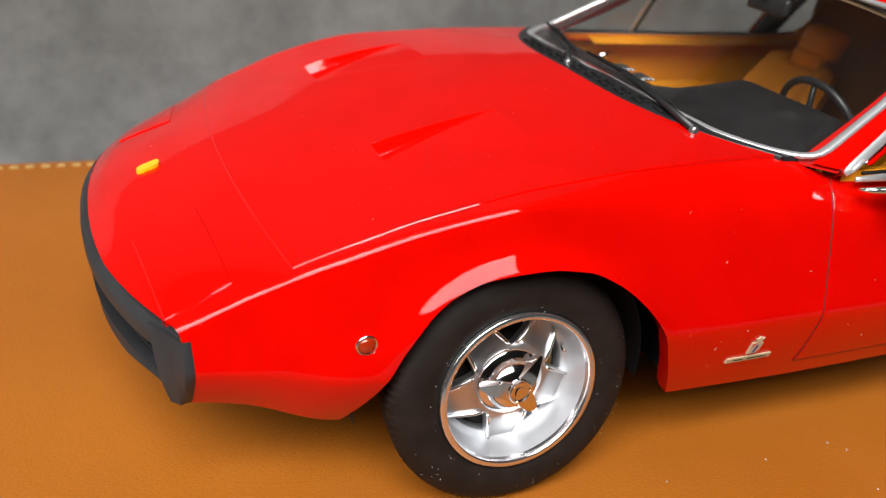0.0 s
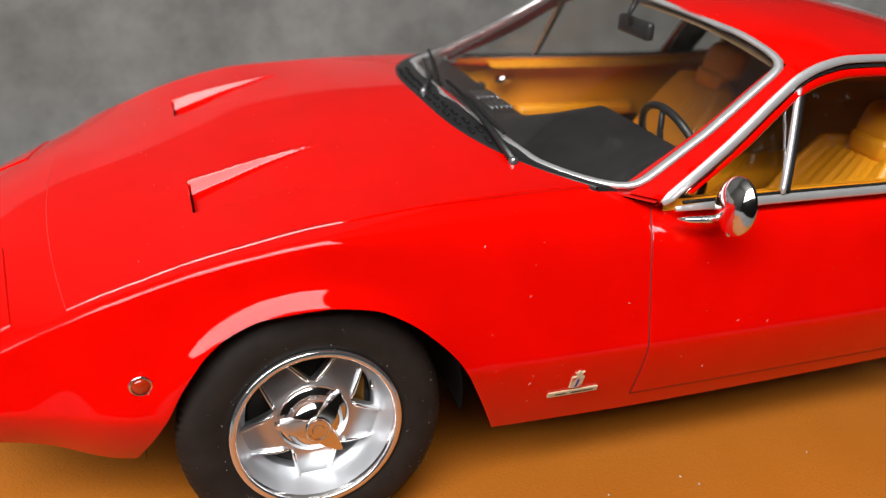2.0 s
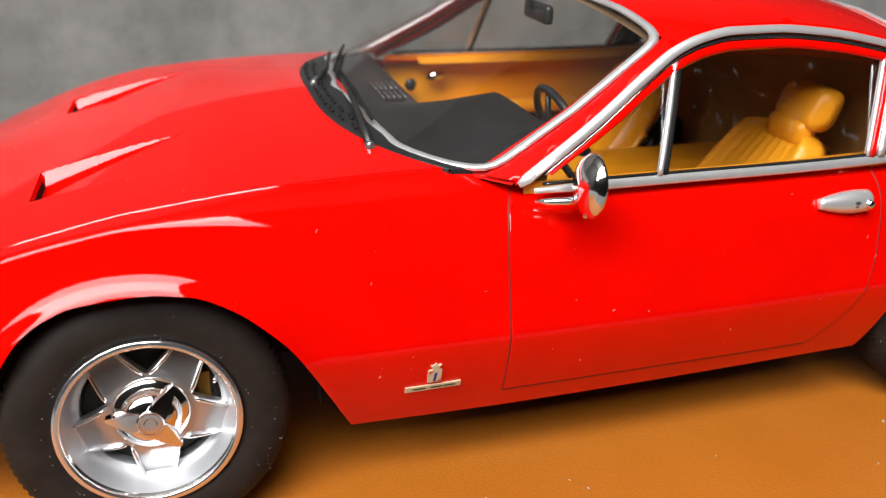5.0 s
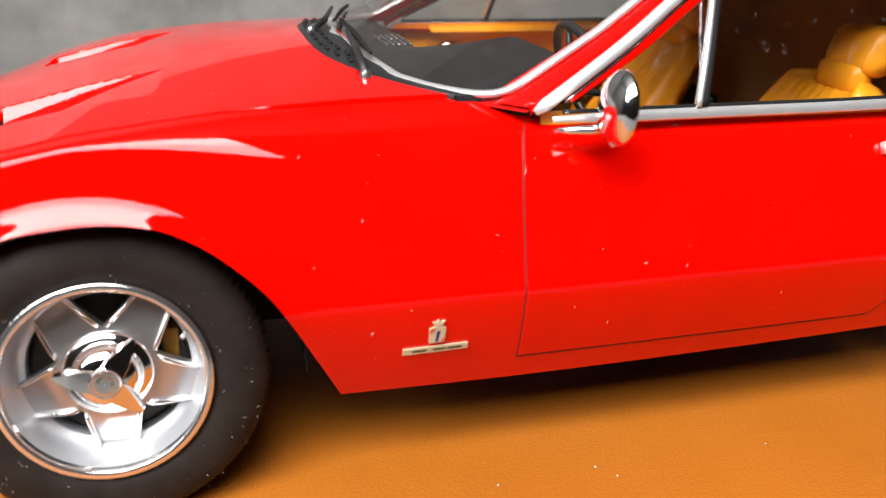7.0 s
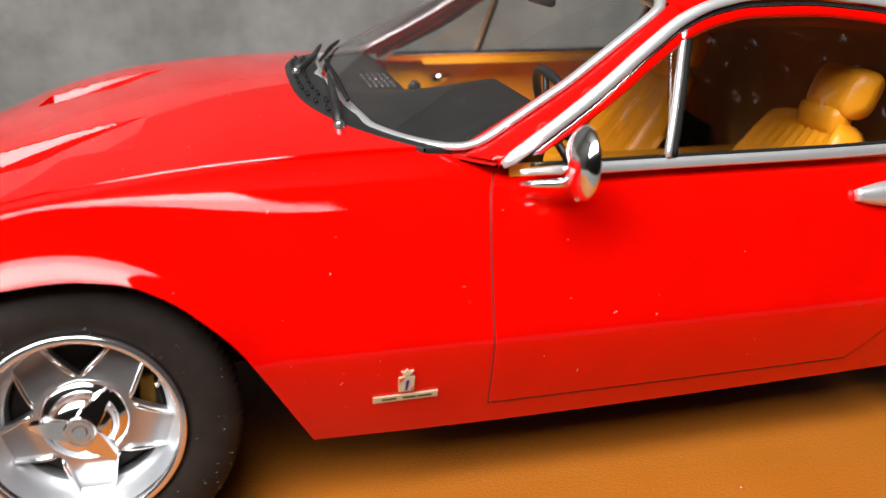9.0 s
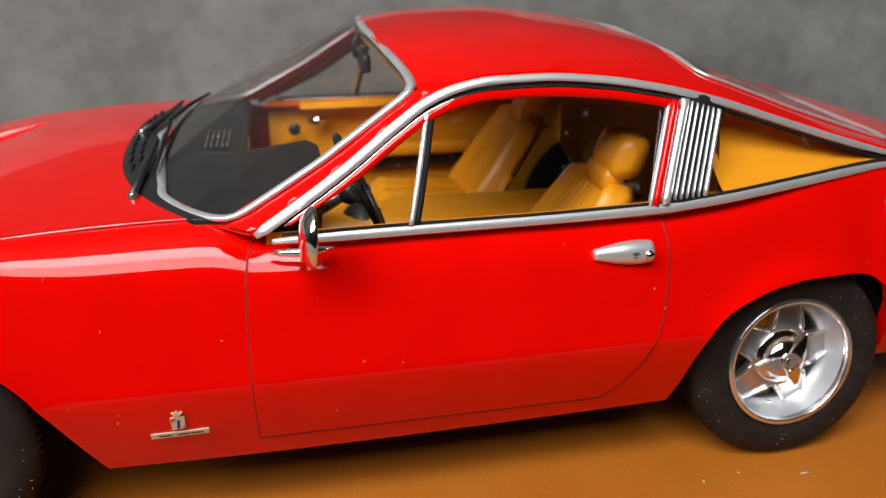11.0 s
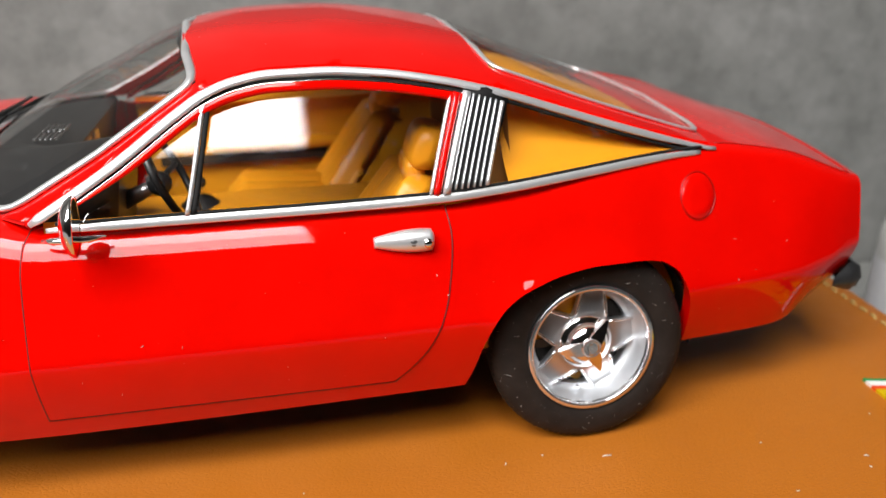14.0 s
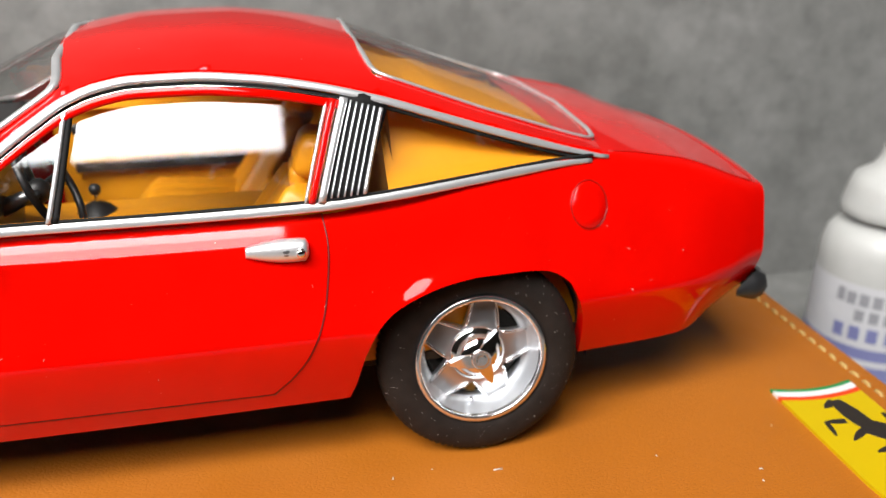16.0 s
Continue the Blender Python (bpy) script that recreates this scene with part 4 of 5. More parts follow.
MIRRORGLASS = principled("mirror_glass", (0.9, 0.9, 0.9), 0.02, 1.0)[0]
hx, hy, hz = 1.062, -0.945, 0.893
s = Shape().tube([(0.958, -0.862, 0.830), (0.985, -0.880, 0.834), (1.03, -0.892, 0.836), (1.08, -0.888, 0.836), (1.118, -0.868, 0.832)], [0.004, 0.009, 0.011, 0.009, 0.004], 12)
s.tube([(1.035, -0.890, 0.838), (1.045, -0.915, 0.848), (1.056, -0.940, 0.862)], [0.009, 0.008, 0.009], 10)
stalk = part("door_mirror", s, SATIN, car, "round chrome door mirror on a short stalk", at=(0.97, -0.87, 0.832))
turn = Euler((0, radians(4), radians(4))).to_matrix()
prof = [(0.001, -0.055), (0.025, -0.051), (0.046, -0.041), (0.063, -0.024), (0.073, -0.004), (0.075, 0.009), (0.071, 0.014), (0.064, 0.012)]
s = Shape().lathe(prof, 36, "x")
s.v = [tuple(turn @ Vector((x * 0.6, y * 0.92, z * 1.08)) + Vector((hx, hy, hz))) for x, y, z in s.v]
head = part("mirror_head", s, CHROME, stalk, "chrome mirror shell", at=(hx, hy, hz))
s = Shape().lathe([(0.0, 0.011), (0.065, 0.011)], 36, "x")
s.v = [tuple(turn @ Vector((x * 0.6, y * 0.92, z * 1.08)) + Vector((hx, hy, hz))) for x, y, z in s.v]
part("mirror_glass", s, MIRRORGLASS, head, "mirror glass", at=(hx, hy, hz))
part("adjuster", Shape().ball((1.052, -0.955, 0.822), (0.008, 0.008, 0.009), 10), CHROME, stalk, at=(1.052, -0.955, 0.822))

# black scuttle between bonnet and windscreen
rows = []
for j in range(61):
    v = -1 + 2 * j / 60
    y = v * 0.75
    x0 = bonnet_rear(y) + 0.004
    a = min(1.0, abs(y) / 0.825)
    x1 = 0.605 + 0.31 * a ** 4.0 + 0.012
    x1 = max(x1, x0 + 0.012)
    rows.append([(x0 + (x1 - x0) * k / 6, y, surface_point(x0 + (x1 - x0) * k / 6, y)[2] + 0.005) for k in range(7)])
part("scuttle", skinned(rows, 0.0, 0.015, "z"), BLACK, car, "black air scuttle below the windscreen", at=(0.6, 0, 0.9), sharp=50)
for y0 in np.linspace(-0.44, 0.36, 11):
    s = Shape()
    for k in range(2):
        x = bonnet_rear(y0) + 0.024 + 0.028 * k
        z = surface_point(x, y0)[2] + 0.008
        s.tube([(x, y0, z), (x, y0 + 0.045, z)], 0.005, 6)
    part("scuttle_slot", s, BLACKMATT, car, at=(0.56, y0, 0.93))


def wiper(pivot, elbow, tip, blade0, blade1):
    s = Shape().tube([pivot, elbow, tip], [0.013, 0.010, 0.006], 8)
    w = part("wiper", s, BLACK, car, "black windscreen wiper", at=pivot)
    s = Shape().tube([blade0, tuple((np.array(blade0) + blade1) / 2 + [0, 0, 0.006]), blade1], [0.005, 0.008, 0.005], 6)
    part("blade", s, BLACKMATT, w, at=blade0)
    s = Shape().lathe([(0.0, 0.022), (0.008, 0.022), (0.013, 0.015), (0.014, 0.0)], 18, "z", at=(pivot[0], pivot[1], pivot[2] - 0.012))
    part("pivot_cap", s, STEEL, w, "bright pivot cap", at=pivot)


def on_screen(u, v, up):
    x, y, z = canopy(u, v)
    return (x - 0.6 * up, y, z + up)


wiper((0.600, -0.575, 0.912), on_screen(0.01, -0.46, 0.024), on_screen(0.04, -0.20, 0.022), on_screen(0.035, -0.50, 0.012), on_screen(0.06, 0.10, 0.014))
wiper((0.545, 0.045, 0.935), on_screen(0.015, 0.18, 0.026), on_screen(0.07, 0.45, 0.026), on_screen(0.04, 0.16, 0.014), on_screen(0.11, 0.68, 0.016))

# ---- wheels ----
WZ, WY, LEAN = 0.331, 0.862, 7.0
tooth_n = 288


def tyre_shape():
    prof = [(0.210, 0.030), (0.211, 0.010), (0.218, -0.002), (0.232, -0.009), (0.256, -0.014), (0.282, -0.012), (0.302, -0.004), (0.314, 0.008), (0.321, 0.018), (0.325, 0.028), (0.328, 0.040),
            (0.329, 0.070), (0.329, 0.100), (0.329, 0.130), (0.328, 0.160), (0.325, 0.172), (0.314, 0.192), (0.282, 0.212), (0.230, 0.205), (0.210, 0.180)]
    rows = []
    for i, (r, h) in enumerate(prof):
        ring = []
        for j in range(tooth_n):
            c = 2 * math.pi * j / tooth_n
            d = 0.0
            if 8 <= i <= 10 and j % 3 == 0:
                d = 0.006
            elif 11 <= i <= 13 and (j + i) % 4 == 0:
                d = 0.006
            q = (r if r < 0.25 else 0.25 + (r - 0.25) * 1.20) - d - (math.tan(radians(LEAN)) * max(0.0, h - 0.01) if i > 8 else 0)
            ring.append((q * math.cos(c), h, q * math.sin(c)))
        rows.append(ring)
    return Shape().grid(rows, close_v=True)


def rim_shape():
    prof = [(0.196, 0.150), (0.204, 0.060), (0.211, 0.012), (0.217, -0.004), (0.2185, -0.009), (0.213, -0.0125), (0.207, -0.011), (0.204, -0.004), (0.2025, 0.004), (0.199, 0.020), (0.195, 0.046), (0.189, 0.064), (0.181, 0.076), (0.172, 0.080), (0.169, 0.084), (0.169, 0.120)]
    return Shape().lathe(prof, 72, "y")


def star_face(u):
    """Half-width of a spoke at a place along it, and its place along the axle."""
    return 0.0611 - 0.20 * max(0.0, u - 0.084), 0.052 + 0.020 * max(0.0, (u - 0.10) / 0.075) ** 1.3


def spoke_frame(k):
    mid = 2 * math.pi * (k + 0.5) / 5 + math.pi / 2
    return math.cos(mid), math.sin(mid)


def star_shape():
    """Five broad straight-edged spokes with three-cornered openings between them."""
    s = Shape()
    s.lathe([(0.001, 0.050), (0.095, 0.052), (0.1045, 0.0525)], 50, "y")
    for k in range(5):
        c, d = spoke_frame(k)
        rows = []
        for u in (0.084, 0.10, 0.115, 0.13, 0.145, 0.16, 0.182):
            w, h = star_face(u)
            rows.append([(u * c - q * w * d, h + dy, u * d + q * w * c) for q, dy in ((-1, 0.022), (-1, 0.0), (-0.5, 0.0015), (0, 0.002), (0.5, 0.0015), (1, 0.0), (1, 0.022))])
        s.grid(rows)
    return s


def rib_shape(k, e):
    """A raised bar along the edge of a spoke."""
    c, d = spoke_frame(k)
    pts = []
    for u in (0.090, 0.105, 0.125, 0.145, 0.165, 0.183):
        w, h = star_face(u)
        q = e * (w - 0.0045)
        pts.append((u * c - q * d, h - 0.0045, u * d + q * c))
    return Shape().tube(pts, [0.0040, 0.0056, 0.0058, 0.0056, 0.0052, 0.0040], 8)


def spinner_shape():
    s = Shape()
    s.lathe([(0.094, 0.056), (0.094, 0.046), (0.089, 0.040), (0.078, 0.037), (0.073, 0.034), (0.071, 0.022), (0.064, 0.010), (0.052, 0.001), (0.038, -0.004), (0.033, -0.004)], 52, "y")
    s.lathe([(0.033, -0.002), (0.0335, -0.014), (0.030, -0.019), (0.025, -0.019), (0.022, -0.014), (0.016, -0.014), (0.014, -0.018), (0.001, -0.018)], 36, "y")
    return s


def ear_shape(a):
    ca, sa = math.cos(a), math.sin(a)
    s = Shape()
    rows = []
    for r, w, y0, y1 in ((0.026, 0.030, 0.006, -0.010), (0.052, 0.026, 0.014, -0.008), (0.078, 0.016, 0.024, -0.002), (0.104, 0.005, 0.026, 0.008)):
        rows.append([(r * ca - w * sa, y0, r * sa + w * ca), (r * ca - w * 0.8 * sa, y1, r * sa + w * 0.8 * ca), (r * ca + w * 0.8 * sa, y1, r * sa - w * 0.8 * ca), (r * ca + w * sa, y0, r * sa - w * ca)])
    s.grid(rows, close_v=True)
    s.fan(rows[0])
    s.fan(rows[-1])
    return s


def moved(s, at):
    s.v = [(x + at[0], y + at[1], z + at[2]) for x, y, z in s.v]
    return s


W0 = (0.0, -WY, WZ)
wheel = part("wheel", moved(rim_shape(), W0), RIMSILVER, car, "silver star-spoke wheel with a black tyre", at=W0, sharp=60)
lip = [(0.2185, -0.006), (0.2190, -0.013), (0.2172, -0.0165), (0.2100, -0.0160), (0.2040, -0.0165), (0.2015, -0.0140), (0.2005, -0.0060), (0.2000, 0.004)]
part("rim_lip", moved(Shape().lathe(lip, 72, "y"), W0), SATIN, wheel, "polished rim lip", at=W0)
part("tyre", moved(tyre_shape(), W0), RUBBER, wheel, "black rubber tyre", at=W0, sharp=60)
part("spoke_star", moved(star_shape(), W0), STARSILVER, wheel, "five-spoke silver star", at=W0, sharp=45)
for k in range(5):
    for e in (-1, 1):
        part("spoke_rib", moved(rib_shape(k, e), W0), SATIN, wheel, at=W0)
part("hub_spinner", moved(spinner_shape(), W0), CHROME, wheel, "chrome knock-off hub", at=W0, sharp=45)
for a in (172, 52, -52):
    part("spinner_ear", moved(ear_shape(radians(a)), W0), CHROME, wheel, "chrome spinner ear", at=W0, sharp=35)
s = Shape().tube([(0.162, 0.074, 0.066), (0.158, 0.056, 0.064)], [0.006, 0.0045], 8)
s.tube([(0.158, 0.056, 0.064), (0.157, 0.046, 0.0635)], [0.0065, 0.0055], 8)
part("valve", moved(s, W0), CHROME, wheel, "tyre valve", at=W0)
BRASS = grained("brass_caliper", (0.22, 0.11, 0.015), (0.30, 0.15, 0.02), 200, 0.4, 900, 0.1, 0.0001, 0.0, 0.6)
BRAKE = grained("brake_steel", (0.020, 0.017, 0.015), (0.035, 0.030, 0.026), 200, 0.6, 900, 0.1, 0.0001, 0.0, 0.2)
part("brake_disc", moved(Shape().lathe([(0.02, 0.106), (0.158, 0.106), (0.160, 0.114), (0.180, 0.120), (0.02, 0.122)], 48, "y"), W0), BRAKE, wheel, "dark brake disc", at=W0, sharp=45)
s = Shape().box((0.128, 0.102, 0.030), (0.036, 0.024, 0.085), bevel=0.006)
part("brake_caliper", moved(s, W0), BRASS, wheel, "yellow brake caliper", at=W0, smooth=False)
wheel["group"] = "wheels of the model car"
car_at = Vector(car.location)


def wheel_pose(x, y, z, size, spin, far):
    """A wheel on its axle; the tops of the wheels lean in a little."""
    m = Matrix.Translation(Vector((x * K, y * K, z * K)) - car_at)
    if far:
        m = m @ Matrix.Rotation(math.pi, 4, "Z")
    return m @ Matrix.Rotation(radians(-LEAN), 4, "X") @ Matrix.Rotation(radians(spin), 4, "Y") @ Matrix.Scale(size, 4)


FRONT, REAR = (0.344, 0.995), (0.328, 0.955)
copy_thing(wheel, wheel_pose(2.498, -0.856, *REAR, 119, False))
copy_thing(wheel, wheel_pose(-0.006, 0.870, *FRONT, 20, True))
copy_thing(wheel, wheel_pose(2.498, 0.856, *REAR, 47, True))
wheel.matrix_basis = wheel_pose(-0.006, -0.870, *FRONT, 0, False)

# ---- interior ----
CARPET = grained("dark_carpet", (0.03, 0.018, 0.010), (0.06, 0.036, 0.018), 300, 0.95, 1500, 0.4, 0.0003)
part("cabin_floor", Shape().box((1.9, 0, 0.315), (2.0, 1.56, 0.03)), CARPET, car, "dark carpeted cabin floor", at=(1.9, 0, 0.315), smooth=False)
for sg in (-1, 1):
    rows = []
    for z in np.linspace(0.33, 0.858, 14):
        rows.append([(x, sg * (min(side_y(x, z), float(B_Y(x)) + 0.03) - 0.04), z) for x in np.linspace(0.95, 2.88, 30)])
    card = part("door_card", Shape().grid(rows), TAN, car, "ochre vinyl door lining", at=(1.9, sg * 0.8, 0.5))
    part("armrest", Shape().box((1.55, sg * 0.765, 0.62), (0.60, 0.07, 0.06), bevel=0.02), TAN, card, at=(1.55, sg * 0.765, 0.62))
    part("pull_strip", Shape().box((1.50, sg * 0.784, 0.555), (0.95, 0.02, 0.045), bevel=0.006), CARPET, card, "dark carpet strip", at=(1.5, sg * 0.784, 0.555), smooth=False)
    s = Shape().tube([(1.13, sg * 0.765, 0.765), (1.16, sg * 0.745, 0.775), (1.21, sg * 0.765, 0.775)], [0.018, 0.022, 0.012], 10)
    part("inner_handle", s, CHROME, card, "chrome inner door handle", at=(1.15, sg * 0.765, 0.77))
    part("window_winder", Shape().ball((1.06, sg * 0.765, 0.735), (0.028, 0.014, 0.028), 12), BLACK, card, "dark winder knob", at=(1.06, sg * 0.765, 0.735))
    # padded lining behind the rear quarter glass
    rows = []
    for x in np.linspace(2.235, 2.875, 26):
        row = []
        for t in np.linspace(0.0, 0.95, 10):
            p = pane_point(x, t)
            row.append((p[0], sg * (p[1] - 0.016 - (0.034 + 0.055 * (1 - (x - 2.235) / 0.64)) * min(1.0, t / 0.45) - 0.010 * math.sin(math.pi * min(1.0, t / 0.32))), p[2]))
        rows.append(row)
    part("quarter_lining", Shape().grid(rows), TAN, car, "ochre padded quarter lining", at=(2.55, sg * 0.7, 0.95))
    part("sill_lining", Shape().grid([[ (x, sg * (float(B_Y(x)) - 0.01), float(B_Z(x)) - 0.012) for x in np.linspace(1.09, 2.9, 30)], [(x, sg * (float(B_Y(x)) - 0.10), float(B_Z(x)) - 0.03) for x in np.linspace(1.09, 2.9, 30)]]), TAN, car, "ochre sill lining", at=(1.9, sg * 0.76, 0.85))


def seat(cy, dx=0.0):
    base_pt = (1.60 + dx, cy, 0.33)
    s = Shape()
    # cushion with lengthwise flutes
    rows = []
    for i in range(19):
        t = i / 18
        x = 1.32 + dx + 0.50 * t
        row = []
        for k in range(33):
            q = -1 + k / 16
            flute = 0.008 * abs(math.sin(q * 4.5 * math.pi / 2 * 1.0)) if abs(q) < 0.72 else 0.02
            edge = (1 - abs(q) ** 6)
            z = 0.44 + (0.115 + flute) * edge * min(1, 5 * t + 0.25) - 0.03 * t
            row.append((x, cy + 0.235 * q, z))
        rows.append(row)
    s.grid(rows)
    for r in (rows[0], rows[-1], [a[0] for a in rows], [a[-1] for a in rows]):
        s.grid([r, [(x, y, 0.33) for x, y, z in r]])
    st = part("front_seat", s, TAN, car, "ochre fluted front seat with headrest", at=base_pt)
    # backrest: leaning, with side bolsters and flutes
    s = Shape()
    rows, back = [], []
    for i in range(25):
        t = i / 24
        x = 1.735 + dx + 0.262 * t
        z = 0.47 + 0.39 * t
        half = 0.235 * (1 - 0.28 * t ** 3) * (1 if t < 0.92 else 1 - (t - 0.92) * 3)
        row, rb = [], []
        for k in range(37):
            q = -1 + k / 18
            flute = 0.0
            if abs(q) < 0.62 and 0.08 < t < 0.90:
                flute = 0.013 * abs(math.sin(q / 0.62 * 3.5 * math.pi)) ** 0.6
            bolster = 0.045 * math.exp(-((abs(q) - 0.80) / 0.17) ** 2)
            edge = 0.06 * abs(q) ** 8
            dome = 0.03 * (1 - t) * (1 - q * q)
            f = flute + bolster + dome - edge - (0.05 * ((t - 0.9) / 0.1) ** 2 if t > 0.9 else 0)
            row.append((x - f * 0.87, cy + half * q, z + f * 0.5))
            rb.append((x + 0.075 * (1 - abs(q) ** 4) + 0.01, cy + half * q * 0.97, z - 0.03))
        rows.append(row)
        back.append(rb)
    s.grid(rows)
    s.grid(back)
    for a, b in ((rows[0], back[0]), (rows[-1], back[-1]), ([r[0] for r in rows], [r[0] for r in back]), ([r[-1] for r in rows], [r[-1] for r in back])):
        s.grid([a, b])
    part("backrest", s, TAN, st, "ochre fluted backrest", at=(1.78, cy, 0.5))
    # headrest on a broad neck
    s = Shape()
    rows = []
    n = 28
    for i in range(15):
        q = -1 + 2 * i / 14
        sh = (1 - abs(q) ** 5) ** 0.4 if abs(q) < 1 else 0.02
        ring = []
        for j in range(n):
            a = 2 * math.pi * j / n
            cx_, cz_ = math.cos(a), math.sin(a)
            ex, ez = math.copysign(abs(cx_) ** 0.65, cx_), math.copysign(abs(cz_) ** 0.65, cz_)
            lx, lz = 0.056 * ex * sh, 0.068 * ez * (0.35 + 0.65 * sh)
            ring.append((2.035 + dx + lx + lz * 0.34, cy - 0.04 + 0.102 * q, 0.930 + lz - lx * 0.2))
        rows.append(ring)
    s.grid(rows, close_v=True)
    s.fan(rows[0])
    s.fan(rows[-1])
    part("headrest", s, TAN, st, "ochre headrest", at=(2.018, cy, 0.935))
    s = Shape().box((1.992 + dx, cy - 0.03, 0.855), (0.07, 0.17, 0.09), bevel=0.03)
    part("headrest_neck", s, TAN, st, at=(1.992, cy, 0.855))
    return st


seat(-0.47)
seat(0.42)

# shade of the rear cabin put into a brown colour
CABIN_SHADE = grained("cabin_shade_brown", (0.24, 0.100, 0.020), (0.31, 0.130, 0.026), 80, 0.7)
# brown panel added as shade behind the seats; shelf under the rear window; tunnel
top = [canopy(3.0, v) for v in np.linspace(-0.985, 0.985, 25)]
rows = []
for w in np.linspace(0, 1, 9):
    rows.append([(x + 0.015 + 0.05 * w, y * (1 + 0.10 * w), (z - 0.032) * (1 - w) + 0.335 * w) for x, y, z in top])
part("rear_shade_panel", skinned(rows, 0.0, 0.012, "z"), CABIN_SHADE, car, "brown panel added to shade the rear of the cabin", at=(2.25, 0, 0.33), sharp=50)
rows = []
for u in np.linspace(3.10, 3.93, 18):
    wide = 0.80 * (1 - 0.30 * float(step((u - 3.74) / 0.22)) ** 2)
    sag = 0.060 + 0.035 * float(step((3.42 - u) / 0.2))
    rows.append([(x + 0.02, y, z - sag) for x, y, z in (canopy(u, v) for v in np.linspace(-wide, wide, 21))])
part("rear_shelf", skinned(rows, 0.0, 0.03, "z"), TAN, car, "ochre padded shelf under the rear window", at=(2.6, 0, 0.9), sharp=50)
part("tunnel", Shape().box((1.60, 0, 0.47), (1.30, 0.26, 0.30), bevel=0.05), TAN, car, "ochre centre tunnel", at=(1.6, 0, 0.33))
gear = part("gear_lever", Shape().tube([(1.27, -0.02, 0.61), (1.275, -0.04, 0.655), (1.28, -0.06, 0.70)], 0.006, 8), CHROME, car, "chrome gear lever with black knob", at=(1.27, -0.02, 0.61))
part("knob", Shape().ball((1.281, -0.065, 0.712), (0.022, 0.022, 0.022), 14), BLACK, gear, "black ball knob", at=(1.281, -0.065, 0.712))
part("gaiter", Shape().lathe([(0.075, 0.615), (0.05, 0.64), (0.02, 0.655), (0.008, 0.660)], 16, "z", at=(1.27, -0.03, 0)), BLACK, gear, at=(1.27, -0.03, 0.615))

# dashboard
rows = []
for i in range(41):
    y = -0.77 + 1.54 * i / 40
    hump = 0.070 * float(step((0.33 - abs(y + 0.42)) / 0.12))
    a = min(1.0, abs(y) / 0.825)
    x0 = 0.605 + 0.31 * a ** 4.0 + 0.03
    xr = 0.885 + 0.235 * float(step((0.31 - abs(y + 0.41)) / 0.10))
    z0 = surface_point(min(x0, 0.9), y)[2] - 0.012
    rows.append([(x0, y, z0), (x0 + 0.3 * (xr - x0), y, z0 + 0.001), (x0 + 0.6 * (xr - x0), y, 0.872 + hump * 0.7), (xr - 0.03, y, 0.872 + hump), (xr, y, 0.862 + hump * 0.9), (xr - 0.02, y, 0.80), (xr - 0.05, y, 0.62), (xr - 0.06, y, 0.34)])
part("dashboard", Shape().grid(rows), BLACK, car, "black dashboard with instrument hood", at=(1.0, 0, 0.7), sharp=60)
for y in (-0.02, 0.10):
    s = Shape()
    for k in range(5):
        s.tube([(0.755 + 0.018 * k, y - 0.045, 0.900), (0.755 + 0.018 * k, y + 0.045, 0.900)], 0.004, 6)
    part("defroster_grille", s, STEEL, car, "small grey defroster grille", at=(0.785, y, 0.9))
for y in (0.05, 0.17, 0.29):
    part("instrument", Shape().lathe([(0.0, 0.002), (0.034, 0.002), (0.040, 0.006), (0.042, 0.0)], 22, "x", at=(0.875, y, 0.81)), SILVER, car, "round instrument", at=(0.875, y, 0.81))

# steering wheel
SC = Vector((1.235, -0.42, 0.845))
tilt = Euler((0, radians(66), 0)).to_matrix()
ringp = [tuple(tilt @ Vector((0.165 * math.cos(a), 0.165 * math.sin(a), 0)) + SC) for a in np.linspace(0, 2 * math.pi, 49)[:-1]]
sw = part("steering_wheel", Shape().tube(ringp, 0.0125, 10, closed=True), BLACK, car, "black three-spoke steering wheel", at=tuple(SC))
for a in (0, 180, 270):
    c, d = math.cos(radians(a)), math.sin(radians(a))
    p = [tuple(tilt @ Vector((r * d, r * c, h)) + SC) for r, h in ((0.02, -0.04), (0.09, -0.025), (0.16, 0.0))]
    part("spoke", Shape().tube(p, [0.014, 0.010, 0.009], 8), BLACK, sw, at=tuple(SC))
part("boss", Shape().ball(tuple(tilt @ Vector((0, 0, -0.04)) + SC), (0.04, 0.04, 0.04), 14), BLACK, sw, at=tuple(SC))
col = [tuple(tilt @ Vector((0, 0, -h)) + SC) for h in (0.05, 0.10, 0.20, 0.26)]
part("column", Shape().tube(col, [0.018, 0.024, 0.030, 0.030], 14), STEEL, sw, "grey steering column shroud", at=tuple(SC))
part("stalk", Shape().tube([tuple(tilt @ Vector((0.0, 0.03, -0.08)) + SC), tuple(tilt @ Vector((0.03, 0.13, -0.06)) + SC)], [0.006, 0.008], 8), BLACK, sw, at=tuple(SC))

# interior mirror
ms = part("interior_mirror", Shape().box((1.300, 0.0, 1.155), (0.030, 0.20, 0.062), bevel=0.014), BLACK, car, "black interior mirror on a stem", at=(1.285, 0, 1.165))
part("stem", Shape().tube([(1.275, 0, 1.165), (1.265, 0, 1.20), (1.285, 0, 1.245)], [0.010, 0.008, 0.012], 8), BLACK, ms, at=(1.27, 0, 1.2))

